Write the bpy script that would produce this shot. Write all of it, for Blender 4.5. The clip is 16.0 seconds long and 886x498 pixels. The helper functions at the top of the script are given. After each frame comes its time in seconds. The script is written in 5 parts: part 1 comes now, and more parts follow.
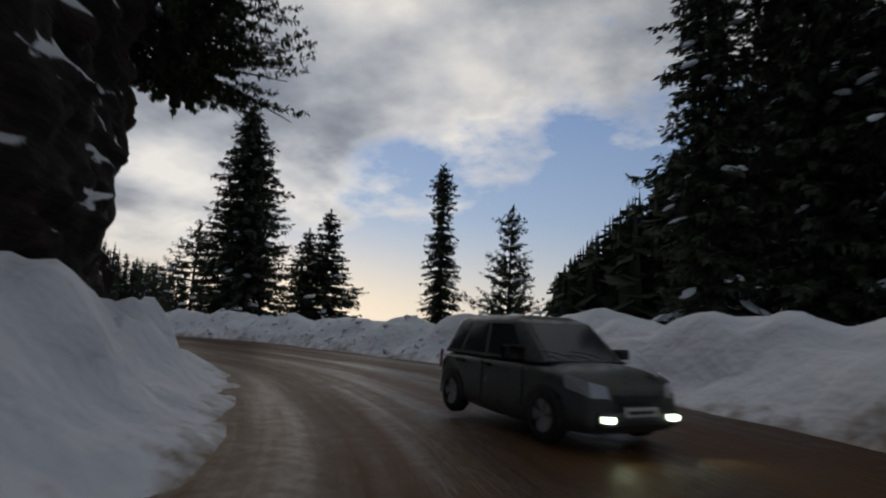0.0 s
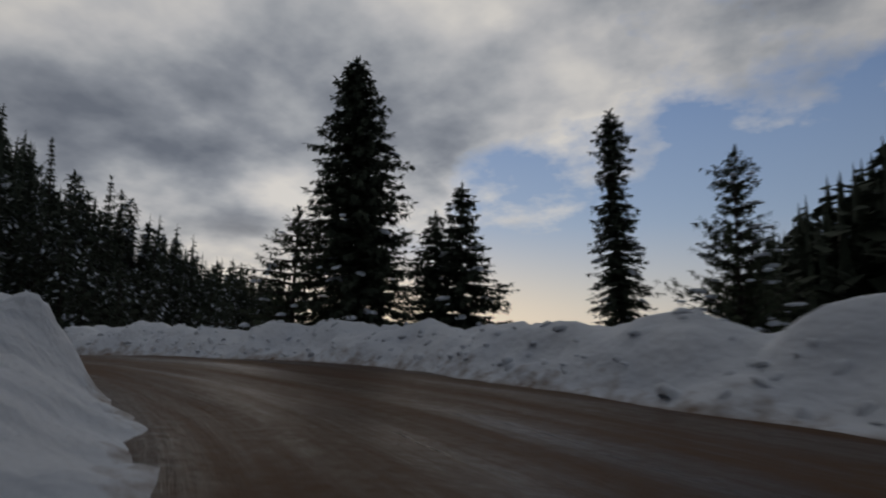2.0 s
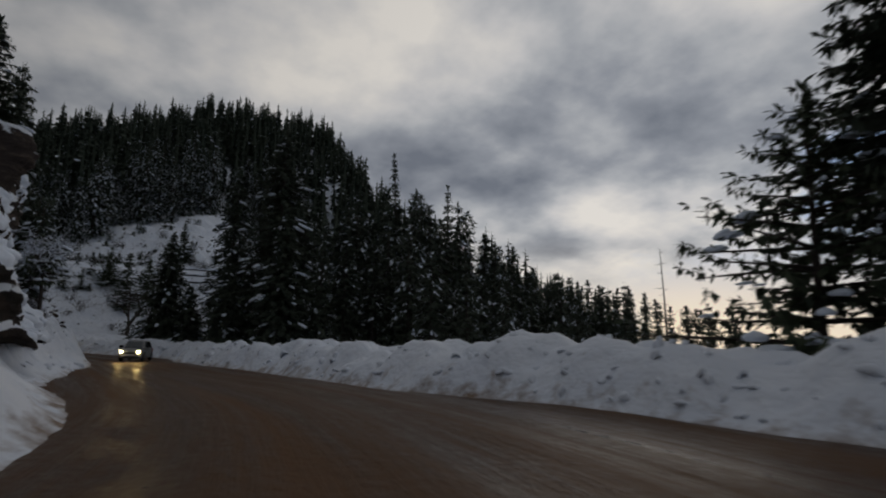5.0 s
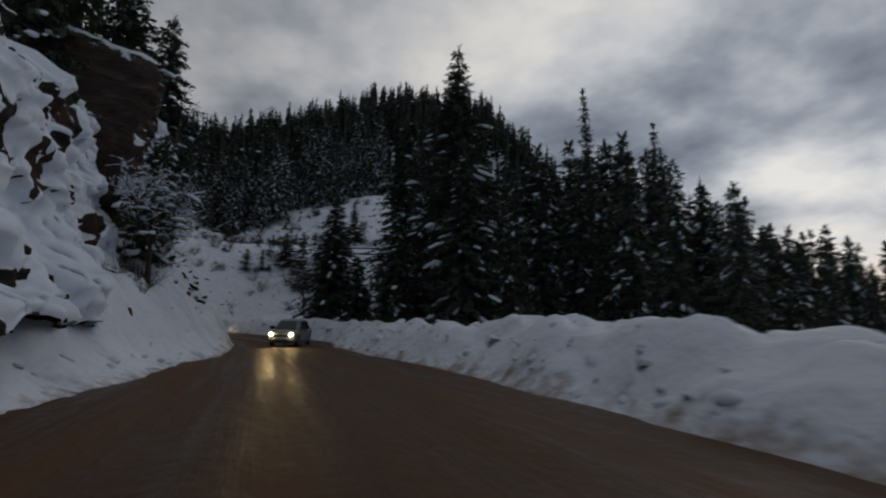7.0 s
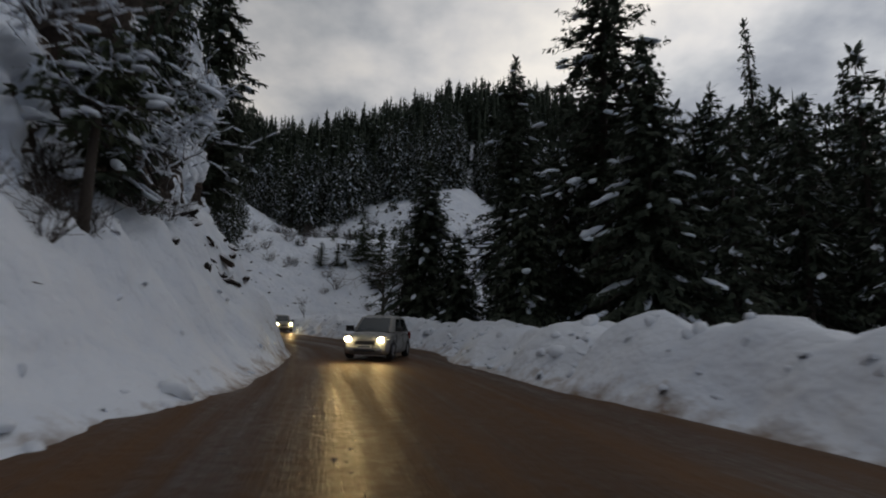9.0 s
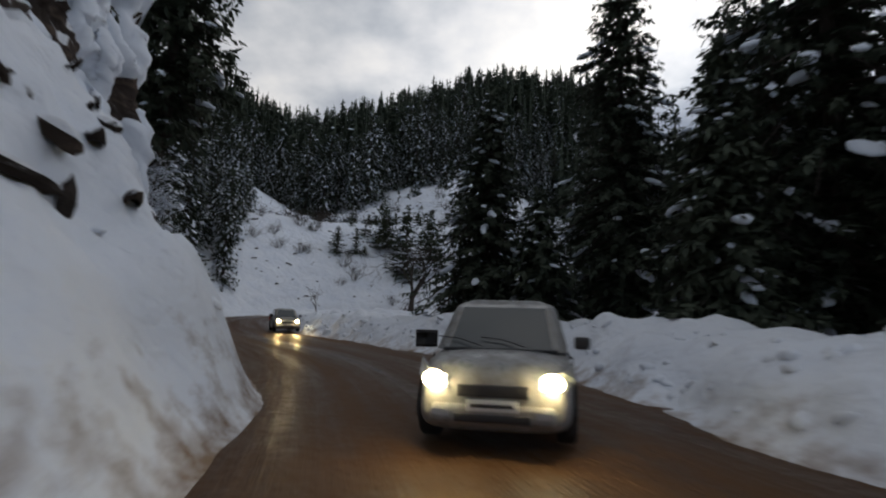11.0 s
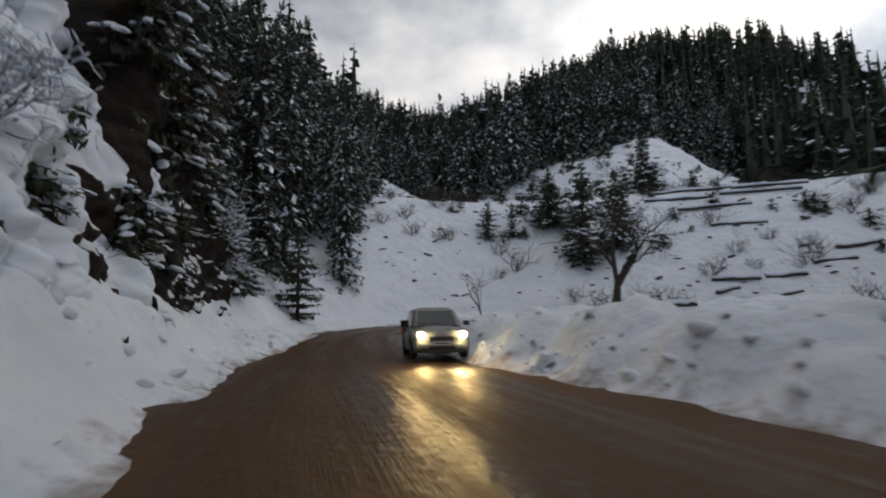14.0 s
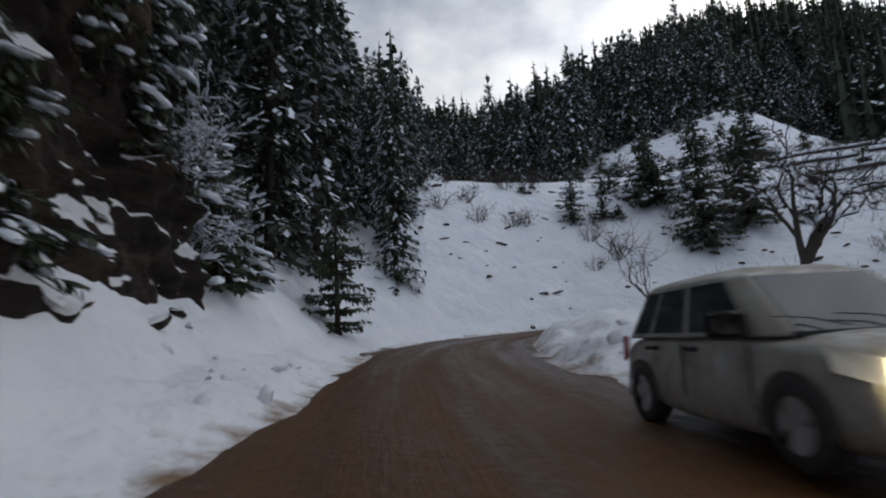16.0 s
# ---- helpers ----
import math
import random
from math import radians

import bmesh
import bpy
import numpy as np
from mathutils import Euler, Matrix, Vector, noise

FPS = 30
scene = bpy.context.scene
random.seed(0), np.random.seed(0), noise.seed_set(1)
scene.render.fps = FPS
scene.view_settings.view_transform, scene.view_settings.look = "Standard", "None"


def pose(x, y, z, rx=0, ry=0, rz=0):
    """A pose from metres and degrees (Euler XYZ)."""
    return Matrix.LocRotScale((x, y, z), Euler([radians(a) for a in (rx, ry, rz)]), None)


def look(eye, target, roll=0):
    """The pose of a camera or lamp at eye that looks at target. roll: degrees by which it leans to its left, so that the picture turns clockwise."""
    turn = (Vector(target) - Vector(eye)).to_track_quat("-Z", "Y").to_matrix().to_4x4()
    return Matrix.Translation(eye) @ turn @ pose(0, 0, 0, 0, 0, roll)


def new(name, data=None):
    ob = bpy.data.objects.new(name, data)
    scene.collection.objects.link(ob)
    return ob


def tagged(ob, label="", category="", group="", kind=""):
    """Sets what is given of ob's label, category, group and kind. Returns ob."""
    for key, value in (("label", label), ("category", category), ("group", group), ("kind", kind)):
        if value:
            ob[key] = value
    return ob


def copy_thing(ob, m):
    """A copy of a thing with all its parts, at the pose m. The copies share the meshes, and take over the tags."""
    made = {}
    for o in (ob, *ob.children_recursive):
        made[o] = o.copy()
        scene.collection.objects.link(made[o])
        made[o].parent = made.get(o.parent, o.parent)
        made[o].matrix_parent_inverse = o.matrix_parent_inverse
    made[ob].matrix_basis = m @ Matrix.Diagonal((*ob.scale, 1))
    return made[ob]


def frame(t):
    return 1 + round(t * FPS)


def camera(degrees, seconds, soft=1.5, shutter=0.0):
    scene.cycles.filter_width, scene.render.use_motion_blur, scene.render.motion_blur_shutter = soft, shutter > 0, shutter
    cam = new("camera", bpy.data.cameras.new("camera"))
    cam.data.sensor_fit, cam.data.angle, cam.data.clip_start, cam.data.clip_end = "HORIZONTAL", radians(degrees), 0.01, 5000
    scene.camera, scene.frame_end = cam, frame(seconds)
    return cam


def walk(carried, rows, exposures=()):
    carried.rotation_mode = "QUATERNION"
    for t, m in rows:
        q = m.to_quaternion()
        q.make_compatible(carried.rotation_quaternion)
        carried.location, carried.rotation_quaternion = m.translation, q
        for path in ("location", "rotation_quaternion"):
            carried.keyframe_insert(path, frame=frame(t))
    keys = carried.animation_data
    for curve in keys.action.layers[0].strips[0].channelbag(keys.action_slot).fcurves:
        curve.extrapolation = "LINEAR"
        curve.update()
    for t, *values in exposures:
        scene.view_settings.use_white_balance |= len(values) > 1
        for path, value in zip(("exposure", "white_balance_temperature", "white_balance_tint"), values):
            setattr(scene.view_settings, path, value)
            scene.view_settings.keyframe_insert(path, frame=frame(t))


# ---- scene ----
# The camera sits behind the windscreen of a car on a mountain road.
cam = camera(77.0, 16.0, soft=2.0, shutter=0.5)
# seconds, place in metres, heading to the left of +y, upward tilt, lean to the right (degrees)
ROWS = [
    (0.0, -0.00, 0.00, 1.25, 20.45, 7.70, -2.58),
    (0.5, -1.82, 2.90, 1.22, 21.29, 7.28, -3.48),
    (1.0, -3.84, 5.92, 1.18, 23.54, 7.12, -3.04),
    (1.5, -6.16, 8.71, 1.14, 27.28, 7.52, -2.06),
    (2.0, -8.66, 11.12, 1.10, 31.99, 8.27, -0.46),
    (2.5, -11.38, 13.22, 1.05, 37.72, 8.90, 0.88),
    (3.0, -14.03, 14.93, 1.02, 44.11, 9.02, 1.52),
    (3.5, -16.79, 16.33, 1.00, 50.74, 9.31, 1.71),
    (4.0, -19.88, 17.63, 0.99, 56.80, 9.77, 0.91),
    (6.5, -36.94, 21.25, 0.93, 74.19, 8.31, -1.46),
    (7.0, -40.73, 21.24, 0.91, 80.46, 7.63, -0.81),
    (7.5, -44.41, 20.85, 0.89, 84.69, 7.40, -0.27),
    (8.0, -47.83, 20.40, 0.84, 86.53, 7.57, -0.40),
    (8.5, -51.03, 19.94, 0.77, 87.68, 7.59, -1.20),
    (9.0, -54.27, 19.47, 0.72, 87.91, 7.86, -1.45),
    (9.5, -57.35, 18.93, 0.69, 88.66, 7.87, -1.55),
    (12.0, -74.66, 15.61, 0.81, 90.31, 7.07, -1.36),
    (12.5, -78.20, 14.78, 0.82, 92.50, 7.20, -0.25),
    (13.0, -81.45, 13.92, 0.81, 95.68, 7.03, 0.97),
    (13.5, -84.96, 12.67, 0.79, 99.48, 6.92, 1.11),
    (14.0, -88.27, 11.27, 0.78, 103.14, 7.85, 1.02),
    (14.5, -91.26, 9.78, 0.79, 105.64, 8.15, 1.25),
    (15.0, -94.01, 8.35, 0.81, 107.17, 8.39, 2.04),
    (15.5, -96.71, 6.95, 0.85, 107.61, 8.75, 2.82),
    (16.0, -99.48, 5.58, 0.88, 107.28, 9.05, 3.20),
]


def seen_from(x, y, z, yaw, tilt, lean):
    a, b = radians(yaw), radians(tilt)
    return look((x, y, z), (x - math.sin(a) * math.cos(b), y + math.cos(a) * math.cos(b), z + math.sin(b)), -lean)


walk(cam, [(t, seen_from(x, y, z, yaw, tilt, lean)) for t, x, y, z, yaw, tilt, lean in ROWS],
     exposures=[(0.0, -0.26, 6400, 10), (2.5, -0.62, 6400, 10), (4.0, -0.50, 6550, 10), (7.0, -0.30, 6250, 10), (9.5, 0.25, 6550, 10), (12.0, 0.80, 6200, 10), (14.5, 0.92, 6600, 10), (16.0, 0.98, 6200, 10)])

# ---- world and light: dusk under broken cloud ----
GLOW = 40.0  # the bright part of the horizon, degrees to the left of +y
world = bpy.data.worlds.new("dusk_sky")
scene.world = world
world.use_nodes = True


class Nodes:
    """A short way to write node trees."""

    def __init__(self, tree):
        self.tree = tree
        tree.nodes.clear()

    def add(self, kind, at=None, **sockets):
        n = self.tree.nodes.new(kind)
        for k, v in (at or {}).items():
            setattr(n, k, v)
        for k, v in sockets.items():
            self.set(n, k, v)
        return n

    def set(self, n, key, v):
        key = int(key[1:]) if key[0] == "i" and key[1:].isdigit() else key.replace("_", " ")
        s = n.inputs[key]
        if isinstance(v, bpy.types.NodeSocket):
            self.tree.links.new(v, s)
        else:
            s.default_value = v

    def math(self, op, a, b=0.0, clamp=False):
        n = self.add("ShaderNodeMath", {"operation": op, "use_clamp": clamp}, i0=a, i1=b)
        return n.outputs[0]

    def mix(self, f, a, b, blend="MIX"):
        n = self.add("ShaderNodeMix", {"data_type": "RGBA", "blend_type": blend})
        self.set(n, "i0", f), self.set(n, "i6", a), self.set(n, "i7", b)
        return n.outputs[2]

    def noise(self, vec, scale, detail=4.0, rough=0.55):
        n = self.add("ShaderNodeTexNoise", None, Scale=scale, Detail=detail, Roughness=rough)
        if vec is not None:
            self.set(n, "Vector", vec)
        return n.outputs[0]

    def ramp(self, f, *stops):
        n = self.add("ShaderNodeValToRGB", None, Fac=f)
        els = n.color_ramp.elements
        while len(els) < len(stops):
            els.new(0.5)
        for e, (p, c) in zip(els, stops):
            e.position, e.color = p, (c if isinstance(c, tuple) else (c, c, c)) + (1.0,)
        return n.outputs[0]


def sky():
    g = Nodes(world.node_tree)
    co = g.add("ShaderNodeTexCoord").outputs["Generated"]
    sep = g.add("ShaderNodeSeparateXYZ", None, Vector=co)
    up = g.math("MAXIMUM", sep.outputs[2], 0.0)
    # clouds lie on a flat layer overhead
    low = g.math("ADD", up, 0.30)
    px, py = g.math("DIVIDE", sep.outputs[0], low), g.math("DIVIDE", sep.outputs[1], low)
    plane = g.add("ShaderNodeCombineXYZ", None, X=px, Y=py, Z=3.7).outputs[0]

    def lobe(left, high, tight):
        """The part of the sky round one bearing and height."""
        a, e = radians(left), radians(high)
        n = g.add("ShaderNodeVectorMath", {"operation": "DOT_PRODUCT"})
        g.set(n, "i0", co), g.set(n, "i1", (-math.sin(a) * math.cos(e), math.cos(a) * math.cos(e), math.sin(e)))
        return g.math("POWER", g.math("MAXIMUM", n.outputs["Value"], 0.0), tight)

    big = g.noise(plane, 0.95, 6.0, 0.52)
    fine = g.noise(plane, 2.6, 7.0, 0.58)
    shade = g.math("ADD", g.math("MULTIPLY", g.math("SUBTRACT", g.noise(plane, 2.3, 6.0, 0.5), 0.5), 1.6), 0.54)
    # the open, bluer part of the sky lies to the north, the thick cloud to the west
    west = g.math("MULTIPLY", sep.outputs[0], -0.16)
    cover = g.math("ADD", g.math("ADD", g.math("MULTIPLY", big, 0.85), g.math("MULTIPLY", fine, 0.98)), west)
    cover = g.math("ADD", cover, g.math("MULTIPLY", g.math("SUBTRACT", up, 0.34), 0.75))
    cover = g.math("ADD", cover, g.math("MULTIPLY", lobe(10, 17, 12.0), -0.25))
    cover = g.math("ADD", cover, g.math("MULTIPLY", lobe(57, 17, 40.0), 0.25))
    cover = g.math("ADD", cover, g.math("MULTIPLY", lobe(16, 36, 20.0), 0.10))
    thick = g.ramp(cover, (0.78, 0.0), (1.22, 1.0))
    cover = g.ramp(cover, (0.74, 0.0), (0.92, 1.0))
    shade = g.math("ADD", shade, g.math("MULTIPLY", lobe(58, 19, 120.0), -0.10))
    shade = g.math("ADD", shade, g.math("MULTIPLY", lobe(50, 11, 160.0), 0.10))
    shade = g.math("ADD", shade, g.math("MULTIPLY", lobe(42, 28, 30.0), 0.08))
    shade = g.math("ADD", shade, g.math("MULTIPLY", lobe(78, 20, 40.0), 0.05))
    # thin edges let the light through, thick cloud is grey beneath
    shade = g.math("ADD", shade, g.math("MULTIPLY", g.math("SUBTRACT", 0.55, thick), 0.17))
    air = g.add("ShaderNodeTexSky", {"sky_type": "NISHITA", "sun_disc": False, "sun_elevation": radians(3.0), "sun_rotation": radians(-GLOW),
                                     "altitude": 2000.0, "dust_density": 1.5}).outputs[0]
    clear = g.ramp(up, (0.04, (0.60, 0.62, 0.68)), (0.18, (0.40, 0.52, 0.72)), (0.42, (0.24, 0.37, 0.66)))
    air = g.mix(0.8, g.mix(1.0, air, (0.1, 0.1, 0.1, 1), "MULTIPLY"), clear)
    body = g.ramp(shade, (0.20, (0.18, 0.20, 0.24)), (0.38, (0.31, 0.33, 0.37)), (0.50, (0.45, 0.465, 0.49)), (0.62, (0.61, 0.605, 0.61)), (0.80, (0.84, 0.80, 0.745)))
    col = g.mix(cover, air, body)
    # the last light along the horizon
    side = g.add("ShaderNodeVectorMath", {"operation": "DOT_PRODUCT"})
    g.set(side, "i0", co), g.set(side, "i1", (-math.sin(radians(GLOW)), math.cos(radians(GLOW)), 0.0))
    facing = g.math("POWER", g.math("MAXIMUM", side.outputs["Value"], 0.0), 5.0)
    band = g.math("POWER", g.math("SUBTRACT", 1.0, g.math("MINIMUM", g.math("MULTIPLY", up, 4.2), 1.0)), 2.0)
    col = g.mix(g.math("MULTIPLY", facing, band), col, (0.98, 0.84, 0.64, 1))
    # away from the sunset the dusk is deeper
    turn = g.math("ADD", g.math("MULTIPLY", side.outputs["Value"], 0.5), 0.5)
    depth = g.ramp(turn, (0.0, 0.42), (0.45, 0.50), (0.70, 0.58), (0.86, 0.82), (1.0, 1.0))
    col = g.mix(1.0, col, depth, "MULTIPLY")
    back = g.add("ShaderNodeBackground", None, Color=col, Strength=1.2)
    g.tree.links.new(back.outputs[0], g.add("ShaderNodeOutputWorld").inputs[0])


sky()
sun = new("sun", bpy.data.lights.new("sun", "SUN"))
sun.data.energy, sun.data.angle, sun.data.color = 0.25, radians(25), (1.0, 0.86, 0.72)
sun.matrix_world = look((-math.sin(radians(GLOW)) * 50, math.cos(radians(GLOW)) * 50, 14), (0, 0, 0))


# ---- materials ----
def material(name):
    m = bpy.data.materials.new(name)
    m.use_nodes = True
    return m, Nodes(m.node_tree)


def finish(g, bump=None, strength=0.3, distance=0.05, **sockets):
    p = g.add("ShaderNodeBsdfPrincipled", None, **sockets)
    if bump is not None:
        b = g.add("ShaderNodeBump", None, Strength=strength, Distance=distance, Height=bump)
        g.tree.links.new(b.outputs[0], p.inputs["Normal"])
    g.tree.links.new(p.outputs[0], g.add("ShaderNodeOutputMaterial").inputs[0])
    return p


def place(g):
    return g.add("ShaderNodeNewGeometry").outputs["Position"]


def make_snow(name, dirt):
    m, g = material(name)
    pos = place(g)
    n1, n2 = g.noise(pos, 0.45, 5.0), g.noise(pos, 5.0, 6.0, 0.65)
    col = g.mix(g.ramp(n1, (0.35, 0.0), (0.7, 1.0)), (0.77, 0.80, 0.85, 1), (0.69, 0.73, 0.80, 1))
    if dirt:
        # grit thrown up from the road lies thickest on the banks' feet
        uv = g.add("ShaderNodeUVMap", {"uv_map": "edge"}).outputs[0]
        off = g.add("ShaderNodeSeparateXYZ", None, Vector=uv).outputs[0]
        near = g.math("SUBTRACT", 1.0, g.math("MULTIPLY", off, 0.85), True)
        specks = g.ramp(g.math("ADD", g.noise(pos, 1.7, 6.0, 0.68), g.math("MULTIPLY", near, 0.42)), (0.68, 0.0), (0.98, 1.0))
        col = g.mix(specks, col, (0.20, 0.135, 0.085, 1))
        crumbs = g.math("MULTIPLY", g.ramp(g.noise(pos, 3.1, 3.0, 0.6), (0.745, 0.0), (0.785, 0.6)), g.math("SUBTRACT", 1.0, g.math("MULTIPLY", off, 0.2), True))
        col = g.mix(crumbs, col, (0.33, 0.29, 0.25, 1))
    height = g.math("ADD", g.math("MULTIPLY", n2, 0.22), g.math("MULTIPLY", g.noise(pos, 1.1, 3.0, 0.5), 2.2))
    finish(g, height, 0.6, 0.22, Base_Color=col, Roughness=0.75, Specular_IOR_Level=0.25)
    return m


def make_road():
    m, g = material("muddy_road")
    uv = g.add("ShaderNodeUVMap", {"uv_map": "along"}).outputs[0]
    pos = place(g)
    ruts = g.add("ShaderNodeMapping", None, Vector=uv, Scale=(0.035, 0.75, 1.0)).outputs[0]
    fine = g.add("ShaderNodeMapping", None, Vector=uv, Scale=(0.22, 6.0, 1.0)).outputs[0]
    n1, n2, n3 = g.noise(ruts, 1.0, 5.0, 0.6), g.noise(fine, 1.0, 5.0, 0.65), g.noise(pos, 3.5, 6.0, 0.7)
    tone = g.math("ADD", g.math("MULTIPLY", n1, 0.62), g.math("ADD", g.math("MULTIPLY", n2, 0.17), g.math("MULTIPLY", n3, 0.22)))
    col = g.ramp(tone, (0.34, (0.034, 0.0165, 0.007)), (0.50, (0.071, 0.035, 0.0135)), (0.64, (0.113, 0.058, 0.026)), (0.82, (0.20, 0.13, 0.08)))
    rough = g.ramp(tone, (0.40, 0.27), (0.52, 0.52), (0.68, 0.85))
    height = g.math("ADD", g.math("MULTIPLY", n2, 0.5), g.math("MULTIPLY", g.noise(pos, 5.0, 5.0, 0.65), 0.9))
    finish(g, height, 0.8, 0.06, Base_Color=col, Roughness=rough, Specular_IOR_Level=0.12)
    return m


def make_rock(name, tone):
    m, g = material(name)
    pos = place(g)
    warm = g.noise(pos, 0.35, 4.0)
    strata = g.noise(g.add("ShaderNodeMapping", None, Vector=pos, Scale=(0.5, 0.5, 2.2)).outputs[0], 1.3, 7.0, 0.65)
    low, mid, high = (tuple(c * tone for c in q) for q in ((0.009, 0.007, 0.006), (0.024, 0.018, 0.015), (0.072, 0.053, 0.041)))
    col = g.ramp(strata, (0.3, low), (0.55, mid), (0.75, high))
    col = g.mix(g.ramp(warm, (0.54, 0.0), (0.72, 0.6)), col, (0.10, 0.066, 0.042, 1))
    # snow lies wherever a ledge is flat enough to hold it
    nz = g.add("ShaderNodeSeparateXYZ", None, Vector=g.add("ShaderNodeNewGeometry").outputs["Normal"]).outputs[2]
    hold = g.math("ADD", nz, g.math("MULTIPLY", g.math("SUBTRACT", g.noise(pos, 1.6, 5.0, 0.6), 0.5), 0.9))
    white = g.ramp(hold, (0.42, 0.0), (0.50, 1.0))
    col = g.mix(white, col, (0.76, 0.78, 0.82, 1))
    finish(g, g.math("ADD", strata, g.math("MULTIPLY", g.noise(pos, 6.0, 6.0, 0.7), 0.4)), 0.8, 0.25, Base_Color=col, Roughness=0.85, Specular_IOR_Level=0.2)
    return m


def make_needles(name, dark, light):
    m, g = material(name)
    pos = place(g)
    isle = g.add("ShaderNodeNewGeometry").outputs["Random Per Island"]
    tree = g.add("ShaderNodeObjectInfo").outputs["Random"]
    f = g.math("ADD", g.math("MULTIPLY", isle, 0.6), g.math("ADD", g.math("MULTIPLY", g.noise(pos, 0.8), 0.3), g.math("MULTIPLY", tree, 0.25)))
    col = g.mix(f, dark + (1.0,), light + (1.0,))
    finish(g, None, Base_Color=col, Roughness=0.8, Specular_IOR_Level=0.15)
    return m


def make_plain(name, color, rough=0.6, metal=0.0, vary=0.25, scale=9.0, bump=0.25, **extra):
    m, g = material(name)
    pos = place(g)
    n = g.noise(pos, scale, 6.0, 0.65)
    dark = tuple(c * (1 - vary) for c in color) + (1.0,)
    col = g.mix(n, dark, tuple(min(1.0, c * (1 + vary)) for c in color) + (1.0,))
    finish(g, n, bump, 0.02, Base_Color=col, Roughness=rough, Metallic=metal, **extra)
    return m


def make_glow(name, color, strength):
    m, g = material(name)
    finish(g, None, Base_Color=(0.8, 0.8, 0.8, 1), Roughness=0.2, Emission_Color=color + (1.0,), Emission_Strength=strength)
    return m


SNOW = make_snow("snow", False)
BANK = make_snow("ploughed_snow", True)
ROAD = make_road()
ROCK = make_rock("rock_under_snow", 1.0)
BROWN_ROCK = make_rock("brown_rock", 2.2)
FIR = make_needles("fir_needles", (0.026, 0.035, 0.025), (0.080, 0.094, 0.066))
PINE = make_needles("pine_needles", (0.030, 0.042, 0.026), (0.085, 0.098, 0.060))
BARK = make_plain("bark", (0.045, 0.034, 0.027), 0.9, 0, 0.4, 12.0, 0.8)
TREESNOW = make_plain("snow_on_branches", (0.71, 0.76, 0.84), 0.8, 0, 0.08, 4.0, 0.3)

# ---- the lane that the camera drives, with the road's further course ----
LANE = [(26, -42), (13, -20), (0, 0), (-3.84, 5.92), (-8.66, 11.12), (-14.03, 14.93), (-19.88, 17.63), (-28.3, 20.2), (-36.94, 21.25), (-44.41, 20.86),
        (-51.03, 19.94), (-57.35, 18.93), (-66.2, 17.35), (-74.66, 15.62), (-81.45, 13.92), (-88.27, 11.27), (-94.01, 8.35), (-99.48, 5.58), (-107, 2.2),
        (-116, -1.0), (-123, -2.0), (-130, 0.0), (-135, 5), (-138, 12), (-139.5, 22), (-139, 45)]


def resample(points, step):
    p = np.array(points, float)
    ext = np.vstack([2 * p[0] - p[1], p, 2 * p[-1] - p[-2]])
    out = []
    for i in range(1, len(ext) - 2):
        a, b, c, d = ext[i - 1:i + 3]
        u = np.linspace(0, 1, 40, endpoint=False)[:, None]
        out.append(0.5 * (2 * b + (c - a) * u + (2 * a - 5 * b + 4 * c - d) * u ** 2 + (3 * b - a - 3 * c + d) * u ** 3))
    q = np.vstack(out + [p[-1:]])
    run = np.concatenate([[0], np.cumsum(np.hypot(*np.diff(q, axis=0).T))])
    s = np.arange(0, run[-1], step)
    return np.stack([np.interp(s, run, q[:, 0]), np.interp(s, run, q[:, 1])], 1), s


COURSE, COURSE_S = resample(LANE, 0.5)
START = COURSE_S[np.argmin(np.hypot(COURSE[:, 0], COURSE[:, 1]))]
COURSE_S = COURSE_S - START
TANGENT = np.gradient(COURSE, axis=0)
for _ in range(6):
    TANGENT[1:-1] = (TANGENT[:-2] + 2 * TANGENT[1:-1] + TANGENT[2:]) / 4
TANGENT /= np.linalg.norm(TANGENT, axis=1)[:, None]


def along(x, y):
    """Distance along the lane and to its left, for arrays of places."""
    x, y = np.ravel(x).astype(float), np.ravel(y).astype(float)
    s, o = np.empty(x.size), np.empty(x.size)
    for i in range(0, x.size, 4000):
        dx, dy = x[i:i + 4000, None] - COURSE[None, :, 0], y[i:i + 4000, None] - COURSE[None, :, 1]
        k = np.argmin(dx * dx + dy * dy, axis=1)
        r = np.arange(k.size)
        dx, dy, t = dx[r, k], dy[r, k], TANGENT[k]
        s[i:i + 4000] = COURSE_S[k] + dx * t[:, 0] + dy * t[:, 1]
        o[i:i + 4000] = np.hypot(dx, dy) * np.sign(t[:, 0] * dy - t[:, 1] * dx)
    return s, o


def beside(s, o):
    """The place s metres along the lane and o metres to its left."""
    s, o = np.asarray(s, float), np.asarray(o, float)
    x, y = np.interp(s, COURSE_S, COURSE[:, 0]), np.interp(s, COURSE_S, COURSE[:, 1])
    tx, ty = np.interp(s, COURSE_S, TANGENT[:, 0]), np.interp(s, COURSE_S, TANGENT[:, 1])
    n = np.hypot(tx, ty)
    return x - ty / n * o, y + tx / n * o


def road_height(s):
    return np.interp(s, [-50, 0, 20, 45, 65, 83, 100, 110, 120, 130, 150, 200], [0.3, 0, -0.23, -0.33, -0.56, -0.46, -0.44, -0.3, 0.05, 0.5, 1.2, 2.5])


# ---- value noise on arrays ----
def hashed(i, j, seed):
    h = (i * 374761393 + j * 668265263 + seed * 974634777) & 0xFFFFFFFF
    h = ((h ^ (h >> 13)) * 1274126177) & 0xFFFFFFFF
    return ((h ^ (h >> 16)) & 0xFFFF) / 65535.0


